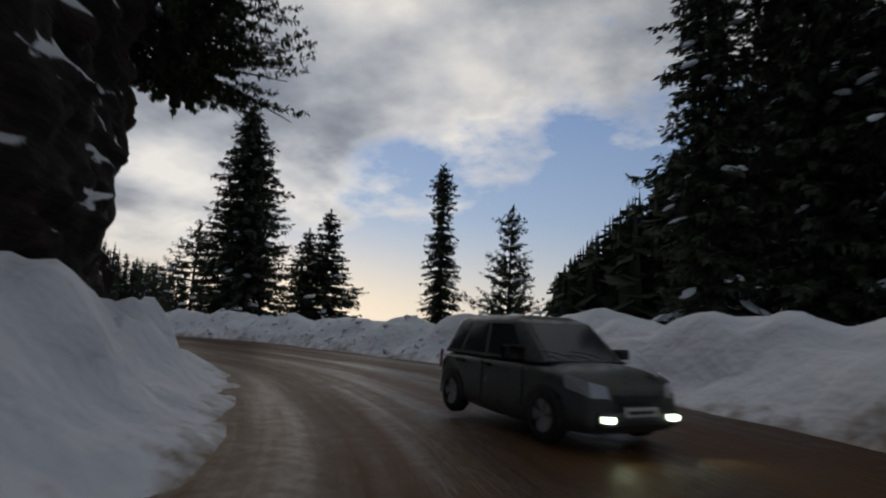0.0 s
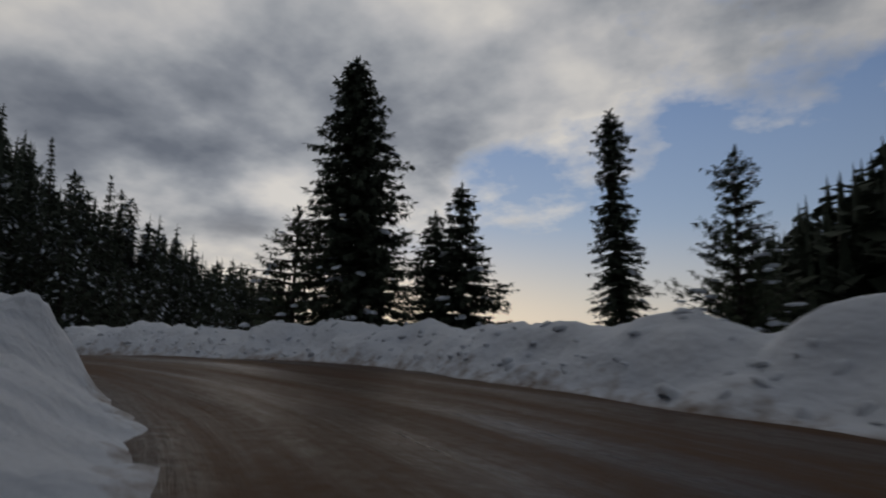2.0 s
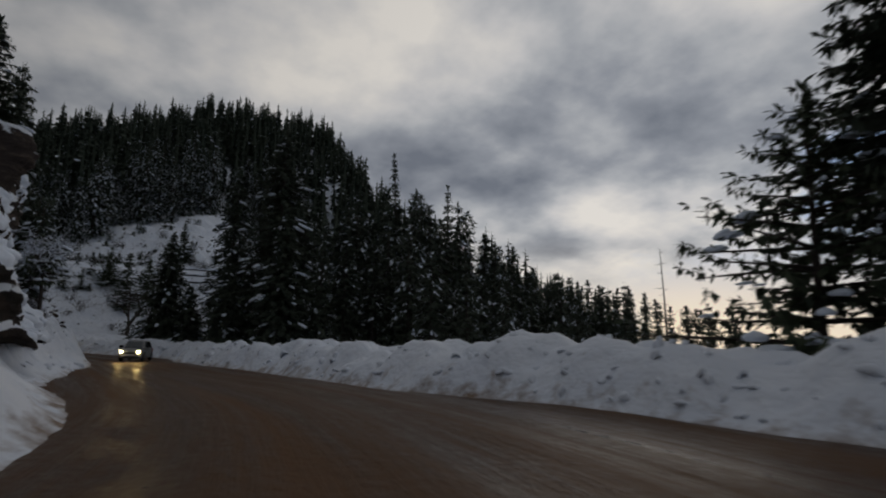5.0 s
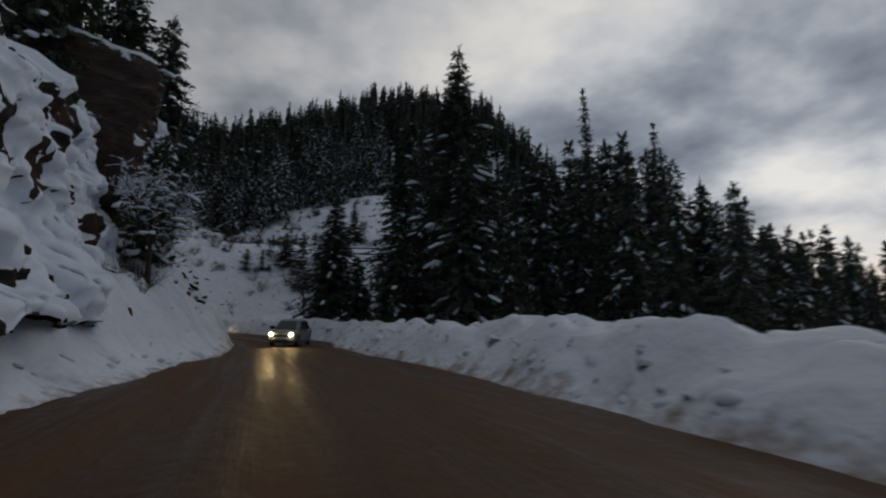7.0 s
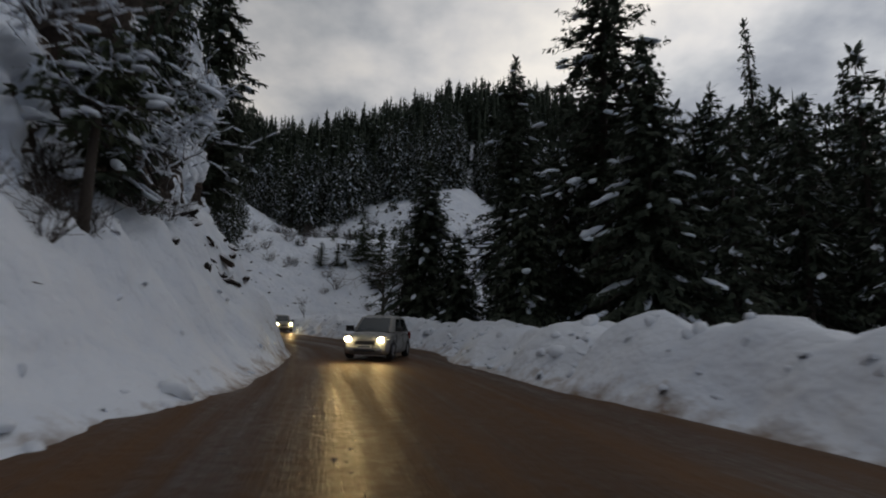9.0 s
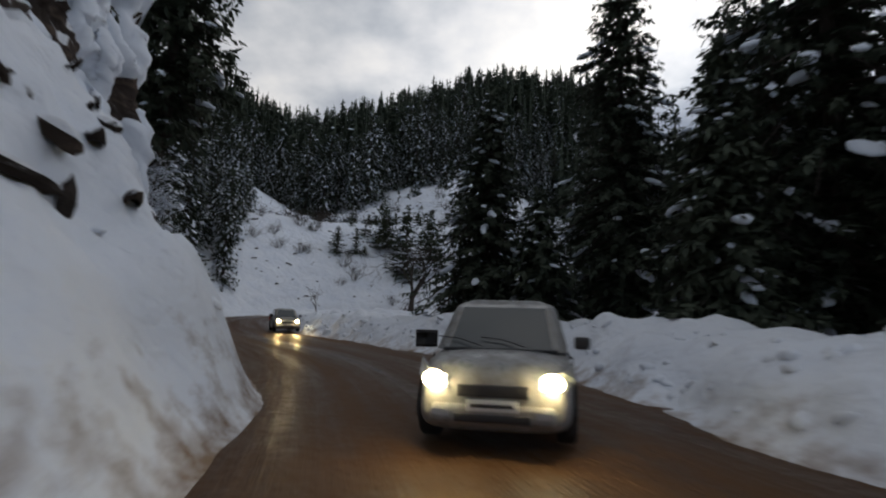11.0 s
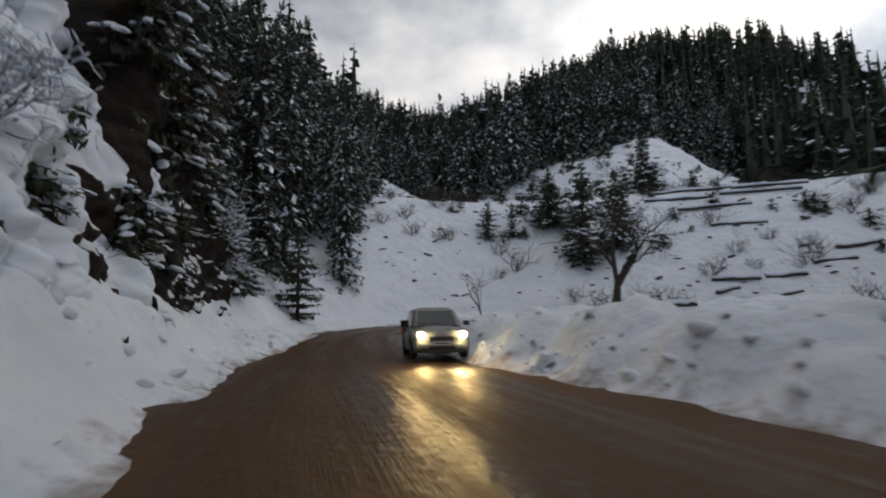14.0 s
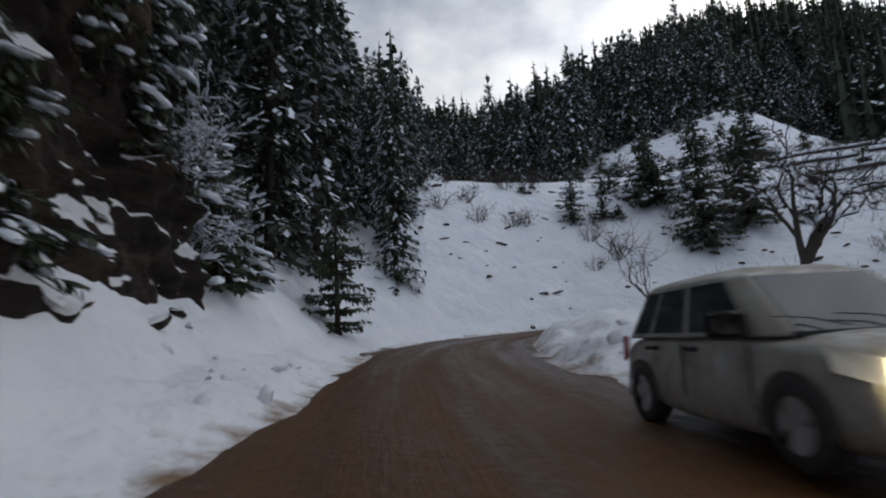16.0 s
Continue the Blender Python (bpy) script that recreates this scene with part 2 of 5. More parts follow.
def rough(x, y, size, seed=0, octaves=4, fall=0.5):
    """Smooth noise from -1 to 1 whose largest swells are size metres wide."""
    total, amp, norm = 0.0, 1.0, 0.0
    x, y = np.asarray(x, float) / size, np.asarray(y, float) / size
    for k in range(octaves):
        i, j = np.floor(x).astype(np.int64), np.floor(y).astype(np.int64)
        u, v = x - i, y - j
        u, v = u * u * (3 - 2 * u), v * v * (3 - 2 * v)
        a, b, c, d = hashed(i, j, seed + k), hashed(i + 1, j, seed + k), hashed(i, j + 1, seed + k), hashed(i + 1, j + 1, seed + k)
        total = total + amp * (2 * ((a * (1 - u) + b * u) * (1 - v) + (c * (1 - u) + d * u) * v) - 1)
        norm += amp
        amp, x, y = amp * fall, x * 2.03 + 17.1, y * 2.03 + 5.3
    return total / norm


def domes(x, y, size, seed=0):
    """Rounded mounds scattered over a plane, up to about size metres across, as heights."""
    x, y = np.asarray(x, float) / size, np.asarray(y, float) / size
    i, j = np.floor(x).astype(np.int64), np.floor(y).astype(np.int64)
    h = np.zeros(x.shape)
    for a in (-1, 0, 1):
        for b in (-1, 0, 1):
            p, q = i + a, j + b
            r = (0.42 + 0.45 * hashed(p, q, seed + 2)) * (hashed(p, q, seed + 3) < 0.8) + 1e-3
            d = ((x - p - hashed(p, q, seed)) ** 2 + (y - q - hashed(p, q, seed + 1)) ** 2) / r ** 2
            h = np.maximum(h, np.sqrt(np.maximum(0, 1 - d)) * r)
    return h * size


def step(a, b, x):
    t = np.clip((x - a) / (b - a), 0, 1)
    return t * t * (3 - 2 * t)


def far_height(x, y):
    """Hillsides round the bend, without the road's cut."""
    west = np.maximum(0, -138 - x)
    h = 0.47 * west * (1 - 0.03 * step(60, 200, west)) * (1 + 0.16 * step(-20, 50, y)) * (1 - step(78, 150, y + 0.12 * (x + 200)))
    h = h * (1 - 0.35 * step(25, 50, y) * (1 - step(90, 150, west)))
    h = h + 2.4 * np.exp(-((x + 180) / 20) ** 2 - ((y - 26) / 20) ** 2)
    # a gully splits the wooded slope, shaped to fit the drive's end view
    run = np.maximum(1.0, -0.97 * (x + 99.0) - 0.245 * (y - 5.6))
    wide = (0.245 * (x + 99.0) - 0.97 * (y - 5.6)) / (0.12 * run + 2.0)
    h = h - 0.065 * run * np.exp(-wide ** 2) * step(75, 115, run)
    south = np.maximum(0, -6 - y - 0.05 * np.abs(x + 110))
    h = h + 0.75 * south * step(-95, -120, x) * (1 - 0.8 * step(-165, -225, x)) * (1 - step(120, 300, south) * 0.4)
    h = h + 0.75 * np.maximum(0, x + 6 - 0.05 * (y - 40)) * step(30, 60, y) * (1 - 0.55 * step(20, 90, x))
    h = h - 7 * step(24, 60, y) * step(-105, -75, x) * (1 - step(-4, 12, x))
    h = h - 14 * step(60, 150, y) * step(-150, -120, x) * (1 - step(-12, 4, x))
    clear = step(-138, -152, x) * step(-30, -10, y)
    h = h + clear * (1.4 * rough(x, y, 18, 91, 3) + 2.0 * (0.22 - np.abs(rough(x * 0.6, y, 8, 95, 4, 0.55))) + 0.4 * domes(x, y, 3.5, 96) - 0.2)
    return h + rough(x, y, 40, 3) * 2.0 * step(15, 70, np.hypot(x + 70, y - 10) * 0.6)


def right_edge(s):
    return np.interp(s, [-50, 0, 8, 14, 17, 21, 27, 33, 37, 42, 47, 50, 55, 60, 65, 70, 75, 80, 84, 88, 92, 99, 102, 106, 111, 116, 124, 131, 200],
                     [-6.2, -6.6, -6.8, -7.7, -8.0, -7.5, -8.2, -9.0, -8.6, -7.3, -6.2, -5.0, -4.8, -5.2, -5.5, -4.9, -4.4, -4.3, -4.9, -5.6, -5.4, -4.7, -5.2, -4.7, -4.3, -3.8, -3.6, -4.2, -5.0])


def left_edge(s):
    return np.interp(s, [-50, 0, 9, 13, 22, 27, 33, 42, 48, 56, 62, 67, 71, 77, 84, 89, 93, 99, 107, 114, 118, 124, 131, 200],
                     [1.2, 0.9, 0.65, 0.3, 0.0, 0.4, 1.3, 2.3, 2.9, 3.6, 3.2, 2.4, 1.6, 0.9, 0.6, 1.4, 1.6, 1.2, 1.4, 1.5, 1.1, 0.8, 1.2, 1.5])


def cliff_share(s):
    """Where rock stands over the left side of the road."""
    return np.maximum(np.maximum(1 - step(16, 21, s), step(56, 61, s) * (1 - step(90, 94, s))), step(95, 99, s) * (1 - step(113, 117, s)))


def snow_skirt(s):
    """How high the snow climbs the foot of the rock."""
    return np.interp(s, [-20, 10, 20, 57, 66, 74, 82, 93, 97, 106, 118, 124], [1.2, 1.6, 1.2, 1.9, 2.3, 2.8, 4.0, 4.8, 2.2, 1.7, 1.6, 1.0])


def surface(x, y, s=None, o=None):
    """Height of the snow at places given as arrays."""
    x, y = np.asarray(x, float), np.asarray(y, float)
    if s is None:
        s, o = along(x, y)
        s, o = s.reshape(x.shape), o.reshape(x.shape)
    zr = road_height(s)
    base = far_height(x, y)
    lumps = rough(s, o, 1.6, 11, 4, 0.55)
    big = rough(s, o * 0.6, 5.0, 23, 3)
    # right: a ploughed bank, then the wooded ground behind it
    d = right_edge(s) + rough(s, s * 0, 2.5, 5, 3) * 0.2 - o
    top = np.interp(s, [-10, 0, 6, 9, 12, 14, 17, 20, 24, 30, 34, 37, 40, 44, 48, 50, 53, 57, 60, 64, 67, 70, 74, 78, 84, 88, 90, 94, 98, 104, 108, 112, 116, 120, 124, 130, 140],
                    [1.6, 1.8, 1.5, 1.3, 1.45, 1.65, 1.6, 1.45, 1.2, 1.2, 1.35, 1.5, 1.3, 1.4, 1.3, 1.0, 1.25, 1.15, 1.35, 1.35, 1.35, 1.1, 1.1, 0.9, 0.75, 1.5, 0.95, 1.6, 1.15, 0.95, 1.3, 1.0, 1.2, 0.85, 0.6, 0.45, 0.4])
    chunk = 1 - np.abs(rough(s, o, 2.3, 61, 3, 0.6)) * 2.0
    bank = top * step(0.0, 2.2, d) * (1 + 0.20 * big + 0.13 * lumps + 0.20 * (chunk - 0.5)) - 0.06
    bank = bank + (0.09 * lumps + 0.02 * rough(s, o, 0.5, 77, 2) + 0.08 * np.tanh(3 * rough(s, o, 0.95, 83, 2)) + 0.34 * domes(s, o, 1.9, 84) + 0.14 * domes(s, o, 0.8, 88) - 0.12) * step(0.1, 0.9, d)
    right = zr + bank - (top * 0.45) * step(2.6, 6.5, d)
    right = right + (base - zr) * step(3.5, 12, d)
    # left: a shoulder of cleared snow, then slope or cliff
    e = o - left_edge(s) - rough(s, s * 0 + 9, 3.0, 6, 3) * 0.14
    shoulder = np.interp(s, [-10, 0, 8, 18, 25, 28, 34, 44, 56, 70, 80, 92, 100, 110, 125, 140], [1.2, 1.0, 0.75, 0.75, 1.1, 1.9, 2.2, 2.1, 1.1, 1.0, 1.8, 1.9, 1.2, 1.1, 0.8, 0.8])
    wide = np.interp(s, [24, 28, 33, 40, 72, 80, 92, 98], [3.2, 1.2, 1.2, 3.2, 3.2, 1.5, 1.5, 3.2])
    left = zr + shoulder * step(0, wide, e) * (1 + 0.25 * big + 0.24 * lumps + 0.14 * (1 - 2 * np.abs(rough(s, o, 2.0, 65, 3, 0.6)) - 0.5)) - 0.06 + (0.10 * lumps + 0.05 * rough(s, o, 0.5, 78, 2) + 0.22 * domes(s, o, 1.1, 79) - 0.05) * step(0.1, 0.8, e)
    wall = cliff_share(s)
    skirt = snow_skirt(s)
    climb = np.clip((e - 1.6) * 1.15, 0, np.maximum(0, skirt - shoulder))
    left = left + climb * (1 + 0.30 * lumps + 0.22 * big) * wall + (0.26 * rough(s, o, 0.9, 68, 3) + 0.36 * domes(s, o, 1.7, 69) + 0.24 * domes(s, o, 0.75, 72) - 0.16) * step(0.9, 2.6, e) * wall
    left = left + wall * 9.0 * step(skirt * 0.8 + 4.0, skirt * 0.8 + 9.0, e) + np.maximum(0, e - 2.2) * (0.04 + 0.4 * step(54, 60, s) * (1 - wall * 0.65) + 0.45 * step(110, 118, s)) * (1 - 0.75 * step(14, 40, e))
    left = np.maximum(left, np.where((e > 8) & (s > 100), base, -99))
    return np.where(o < -1.7, right, left)


# ---- building meshes from arrays ----
def mesh_of(name, verts, faces, mats, smooth=True, slots=None):
    me = bpy.data.meshes.new(name)
    me.from_pydata(np.asarray(verts).tolist(), [], faces if isinstance(faces, list) else np.asarray(faces).tolist())
    for m in mats:
        me.materials.append(m)
    if slots is not None:
        me.polygons.foreach_set("material_index", np.asarray(slots, np.int32))
    if smooth:
        me.polygons.foreach_set("use_smooth", np.ones(len(me.polygons), bool))
    me.update()
    return me


def grid_faces(rows, cols, first=0):
    i, j = np.meshgrid(np.arange(rows - 1), np.arange(cols - 1), indexing="ij")
    a = (i * cols + j).ravel() + first
    return np.stack([a, a + 1, a + cols + 1, a + cols], 1)


def lay_uv(me, s, o, name="along"):
    uv = me.uv_layers.new(name=name)
    idx = np.empty(len(me.loops), np.int32)
    me.loops.foreach_get("vertex_index", idx)
    uv.data.foreach_set("uv", np.stack([s, o], 1)[idx].astype(np.float32).ravel())


def build_ground():
    ss = np.concatenate([np.arange(-34, -4, 1.0), np.arange(-4, 128, 0.27), np.arange(128, 175, 1.0)])
    oo = np.concatenate([-np.geomspace(46, 13.2, 16), np.arange(-13, -4, 0.16), np.linspace(-4, 0.1, 8), np.arange(0.2, 9, 0.18), np.geomspace(9.2, 30, 14)])
    S, O = np.meshgrid(ss, oo, indexing="ij")
    X, Y = beside(S, O)
    Z = surface(X, Y, S, O)
    # steep snow bulges outward in clods
    steep = np.clip(np.gradient(Z, axis=1) / np.gradient(O, axis=1), 0, 1.5) * (O > 1.5) * (O < 8.5)
    bulge = 0.42 * domes(S, Z, 1.5, 51) + 0.34 * domes(S + Z * 0.3, Z, 0.7, 55) + 0.3 * rough(S, Z, 1.3, 58, 3) - 0.25
    X, Y = beside(S, O - 0.25 * bulge * np.minimum(steep, 0.9))
    # beneath the road the ground keeps below it
    Z = np.where((O > right_edge(S) + 0.5) & (O < left_edge(S) - 0.5), road_height(S) - 0.12, Z)
    verts, faces = [np.stack([X, Y, Z], -1).reshape(-1, 3)], [grid_faces(*S.shape)]
    s_all, o_all = [S.ravel()], [O.ravel()]
    # the far land, sunk under the strip along the road
    gx = np.concatenate([-np.geomspace(2400, 430, 12), np.arange(-400, -262, 8.0), np.arange(-260, -206, 2.5), np.arange(-205, -130, 1.3), np.arange(-130, -119, 2.5), np.arange(-118, 260, 8.0), np.geomspace(280, 2400, 12)])
    gy = np.concatenate([-np.geomspace(2400, 330, 12), np.arange(-300, -44, 8.0), np.arange(-42, -20, 2.5), np.arange(-19, 56, 1.3), np.arange(57, 90, 2.5), np.arange(92, 360, 8.0), np.geomspace(380, 2600, 12)])
    X, Y = np.meshgrid(gx, gy, indexing="ij")
    s, o = along(X, Y)
    s, o = s.reshape(X.shape), o.reshape(X.shape)
    Z = far_height(np.clip(X, -420, 300), np.clip(Y, -320, 400))
    under = (s > -33) & (s < 172) & (o > -42) & (o < 27)
    Z = np.where(under, np.minimum(Z, surface(X, Y, s, o)) - 3.5, np.where(np.abs(o) < 60, np.where(o > 0, surface(X, Y, s, o), Z), Z))
    faces.append(grid_faces(*X.shape, first=verts[0].shape[0]))
    verts.append(np.stack([X, Y, Z], -1).reshape(-1, 3))
    s_all.append(s.ravel()), o_all.append(o.ravel())
    me = mesh_of("ground", np.vstack(verts), np.vstack(faces), [BANK])
    s_all, o_all = np.concatenate(s_all), np.concatenate(o_all)
    lay_uv(me, s_all, o_all)
    lay_uv(me, np.clip(np.maximum(o_all - left_edge(s_all), right_edge(s_all) - o_all), 0, 50), o_all * 0, "edge")
    return tagged(new("ground", me), "snow-covered ground with ploughed banks along the road", "ground", kind="structure")


def build_road():
    ss = np.concatenate([np.arange(-34, -4, 0.6), np.arange(-4, 128, 0.3), np.arange(128, 172, 0.6)])
    cross = np.linspace(0, 1, 56)
    S, C = np.meshgrid(ss, cross, indexing="ij")
    lo, hi = right_edge(S) - 1.3, left_edge(S) + 1.0
    O = lo + (hi - lo) * C
    X, Y = beside(S, O)
    ruts = 0.035 * np.sin(O * 3.4 + 0.6 * rough(S, S * 0, 9, 41, 2)) * (0.6 + 0.4 * rough(S, O, 4, 44, 2))
    Z = road_height(S) + ruts + 0.025 * rough(S * 0.5, O, 0.9, 47, 4) - 0.02
    me = mesh_of("road", np.stack([X, Y, Z], -1).reshape(-1, 3), grid_faces(*S.shape), [ROAD])
    lay_uv(me, S.ravel(), O.ravel())
    return tagged(new("road", me), "wet brown mud and grit road packed between snowbanks", "road", kind="structure")


GROUND = build_ground()
build_road()


# ---- shared shapes ----
def tube(points, radii, sides=7):
    """Verts and quads of a tapered tube along points."""
    p = np.asarray(points, float)
    t = np.gradient(p, axis=0)
    t /= np.linalg.norm(t, axis=1)[:, None] + 1e-9
    ref = np.where(np.abs(t[:, 2:3]) > 0.9, [[1.0, 0, 0]], [[0, 0, 1.0]])
    u = np.cross(t, ref)
    u /= np.linalg.norm(u, axis=1)[:, None]
    w = np.cross(t, u)
    a = np.linspace(0, 2 * np.pi, sides, endpoint=False)
    ring = p[:, None] + np.asarray(radii)[:, None, None] * (np.cos(a)[None, :, None] * u[:, None] + np.sin(a)[None, :, None] * w[:, None])
    n = len(p)
    i, j = np.meshgrid(np.arange(n - 1), np.arange(sides), indexing="ij")
    k = (j + 1) % sides
    return ring.reshape(-1, 3), np.stack([i * sides + j, i * sides + k, (i + 1) * sides + k, (i + 1) * sides + j], -1).reshape(-1, 4)


class Pile:
    """Collects verts and faces of one mesh."""

    def __init__(self):
        self.v, self.f, self.n = [], [], 0

    def add(self, v, f):
        self.v.append(np.asarray(v, float).reshape(-1, 3))
        self.f.append(np.asarray(f) + self.n)
        self.n += len(self.v[-1])

    def mesh(self, name, mat, smooth=True):
        faces = [row for f in self.f for row in f.tolist()]
        return mesh_of(name, np.vstack(self.v), faces, [mat], smooth)


def blades(pile, base, way, side, length, width):
    """Small pointed sprays of needles: arrays of starts, directions and sideways directions."""
    n = len(base)
    if n == 0:
        return
    mid = base + way * (length * 0.55)[:, None]
    v = np.stack([base, mid + side * (width * 0.5)[:, None], base + way * length[:, None], mid - side * (width * 0.5)[:, None]], 1)
    pile.add(v, np.arange(4 * n).reshape(n, 4))


LUMP_N = 8
LUMP_V = np.array([(math.cos(a) * r, math.sin(a) * r, z) for z, r in ((-0.45, 0.7), (0.0, 1.0), (0.45, 0.88), (0.8, 0.55)) for a in np.linspace(0, 2 * np.pi, LUMP_N, endpoint=False)] + [(0, 0, 0.97)])
LUMP_F = [[i * LUMP_N + j, i * LUMP_N + (j + 1) % LUMP_N, (i + 1) * LUMP_N + (j + 1) % LUMP_N, (i + 1) * LUMP_N + j] for i in range(3) for j in range(LUMP_N)]
LUMP_T = [[3 * LUMP_N + j, 3 * LUMP_N + (j + 1) % LUMP_N, 4 * LUMP_N] for j in range(LUMP_N)]


def lump(pile, at, along_way, size, rng):
    """A pillow of snow lying along a branch."""
    t = np.array([along_way[0], along_way[1], along_way[2]])
    t = t / (np.linalg.norm(t) + 1e-9)
    u = np.cross([0, 0, 1.0], t)
    u /= np.linalg.norm(u) + 1e-9
    w = np.cross(t, u)
    ph = rng.uniform(0, 6.28, 3)
    v = LUMP_V * (1 + 0.16 * np.sin(2.1 * LUMP_V[:, :1] + 2 * LUMP_V[:, 1:2] + ph[0]) + 0.12 * np.sin(3.7 * LUMP_V[:, 1:2] - 2.4 * LUMP_V[:, 2:] + ph[1]) + 0.05 * rng.standard_normal((len(LUMP_V), 1)))
    pts = np.asarray(at) + v[:, :1] * t * size[0] + v[:, 1:2] * u * size[1] + v[:, 2:] * w * size[2]
    n = pile.n
    pile.v.append(pts)
    pile.f.append(np.array(LUMP_F) + n)
    pile.f.append(np.array(LUMP_T) + n)
    pile.n += len(LUMP_V)


def ground_at(x, y):
    return float(surface(np.array([x]), np.array([y]))[0])


# ---- rock faces ----
def rock_face(s0, s1, foot, height, lean, seed, label, cols=120, rows=80, cover=(0.2, 0.2), stones_per_metre=1.6, stone=None):
    """A broken rock wall beside the lane, stepped with ledges that hold snow."""
    skirt = snow_skirt(np.linspace(s0, s1, cols))[:, None]
    foot = foot + 0.75 * (skirt - 1.2)
    S, V = np.meshgrid(np.linspace(s0, s1, cols), np.linspace(0, 1, rows), indexing="ij")
    ends = np.minimum(step(s0, s0 + 2.5, S), 1 - step(s1 - 0.7, s1, S))
    H = V * height * (0.75 + 0.25 * rough(S, S * 0, 6, seed, 3)) * (0.35 + 0.65 * ends)
    ledge = rough(S, H * 1.0, 5.0, seed + 1, 3)
    q = H / 1.9 + 0.9 * ledge
    steps = (np.floor(q) + np.clip((q - np.floor(q)) * 3.0, 0, 1) - 1) * (0.10 + 2.2 * max(lean, 0.0))
    O = foot + lean * H * 0.4 + steps + 1.2 * rough(S, H * 1.2, 3.4, seed + 2, 5, 0.62) + 0.75 * (np.abs(rough(S, H * 1.3, 1.9, seed + 5, 4, 0.6)) - 0.3) + (1 - ends) * 2.5
    Hz = H + 0.5 * rough(S, O * 1.4 + H, 2.2, seed + 3, 4)
    X, Y = beside(S, O)
    Z = road_height(S) + skirt * 0.75 - 0.4 + Hz
    # the top folds back into the hill
    O2 = O[:, -1:] + np.linspace(0.6, 7, 8)[None, :]
    S2 = np.repeat(S[:, :1], 8, 1)
    X2, Y2 = beside(S2, O2)
    Z2 = Z[:, -1:] + np.linspace(0.2, 2.2, 8)[None, :] + 0.5 * rough(S2, O2, 2.0, seed + 4, 3)
    X, Y, Z = np.hstack([X, X2]), np.hstack([Y, Y2]), np.hstack([Z, Z2])
    me = mesh_of("rock_face", np.stack([X, Y, Z], -1).reshape(-1, 3), grid_faces(*X.shape), [stone or ROCK])
    tagged(new("rock_face", me), label, "cliff", kind="structure")
    # rounded pillows of snow plastered over the face, with the rock bare between them
    rng = np.random.default_rng(seed)
    Hh = np.hstack([H, H[:, -1:] + np.linspace(0.6, 7, 8)[None, :]])
    Ss = np.hstack([S, S2])
    Sw, Hw = Ss + 0.3 * rough(Ss, Hh, 1.2, seed + 6, 2), Hh + 0.4 * rough(Ss, Hh, 1.0, seed + 7, 2)
    cover = np.interp(Ss, np.linspace(s0 + 2, s1 - 2, len(cover)), cover)
    part_of = rough(Ss, Hh * 0.8, 3.2, seed + 8, 4, 0.6) + (cover - 0.5) * 1.6
    puff = 0.72 * domes(Sw, Hw * 0.85, 1.9, seed + 9) + 0.18 * domes(Sw, Hw, 0.8, seed + 10) - 0.20 + 0.04 * rough(Ss, Hh, 0.4, seed + 11, 2)
    thick = puff * np.clip(part_of * 2.2 + 0.35, -0.4, 1.0) * (0.5 + 0.5 * cover) + 0.05 * np.clip(part_of - 0.25, 0, 1) - 0.10
    tx, ty = np.gradient(X, axis=0), np.gradient(Y, axis=0)
    ln = np.hypot(tx, ty) + 1e-6
    thick = np.maximum(thick, -0.12)
    verts = np.stack([X + ty / ln * thick * 0.8, Y - tx / ln * thick * 0.8, Z + 0.45 * thick], -1).reshape(-1, 3)
    faces = grid_faces(*X.shape)
    faces = faces[thick.ravel()[faces].max(1) > -0.04]
    keep, inv = np.unique(faces, return_inverse=True)
    me = mesh_of("clinging_snow", verts[keep], inv.reshape(-1, 4), [TREESNOW])
    tagged(new("clinging_snow", me), "rounded pillows of snow clinging to the rock", "snow", kind="stuff")
    # rock showing through the snow at its foot
    stones = Pile()
    for _ in range(int((s1 - s0) * stones_per_metre)):
        s = rng.uniform(s0 + 1, s1 - 1)
        o = float(left_edge(s)) + rng.uniform(1.8, 6.0)
        x, y = (float(q) for q in beside(s, o))
        sz = rng.uniform(0.07, 0.24)
        lump(stones, (x, y, ground_at(x, y) + sz * 0.1), rng.normal(0, 1, 3), (sz * rng.uniform(0.8, 2.2), sz * rng.uniform(0.5, 0.9), sz * rng.uniform(0.5, 0.9)), rng)
    tagged(new("rock_outcrops", stones.mesh("rock_outcrops", ROCK, False)), "dark stones showing through the snow below the rock", "stones", kind="stuff")


rock_face(-9, 20.0, 3.6, 16, -0.09, 60, "dark overhanging rock face beside the road", cover=(0.06, 0.06), stones_per_metre=0.2)
rock_face(57, 80, 4.3, 14, 0.20, 70, "dark rock face heavily plastered with snow", 190, 130, (0.58, 0.54))
rock_face(79, 97, 3.6, 15, -0.02, 75, "steep brown rock face above a snow slope", 150, 100, (0.2, 0.08, 0.35, 0.9, 0.95), 7.0, BROWN_ROCK)
rock_face(97.5, 113.6, 4.2, 12, 0.18, 80, "rock face plastered with snow and frosted twigs", 130, 110, (0.80, 0.74))
rock_face(111.8, 123.0, 4.2, 14, 0.0, 85, "dark broken rock face with patches of snow", 140, 110, (0.12, 0.05, 0.05))


# ---- trees ----
def part(name, me, parent, label=""):
    ob = new(name, me)
    ob.parent = parent
    if label:
        tagged(ob, label)
    return ob


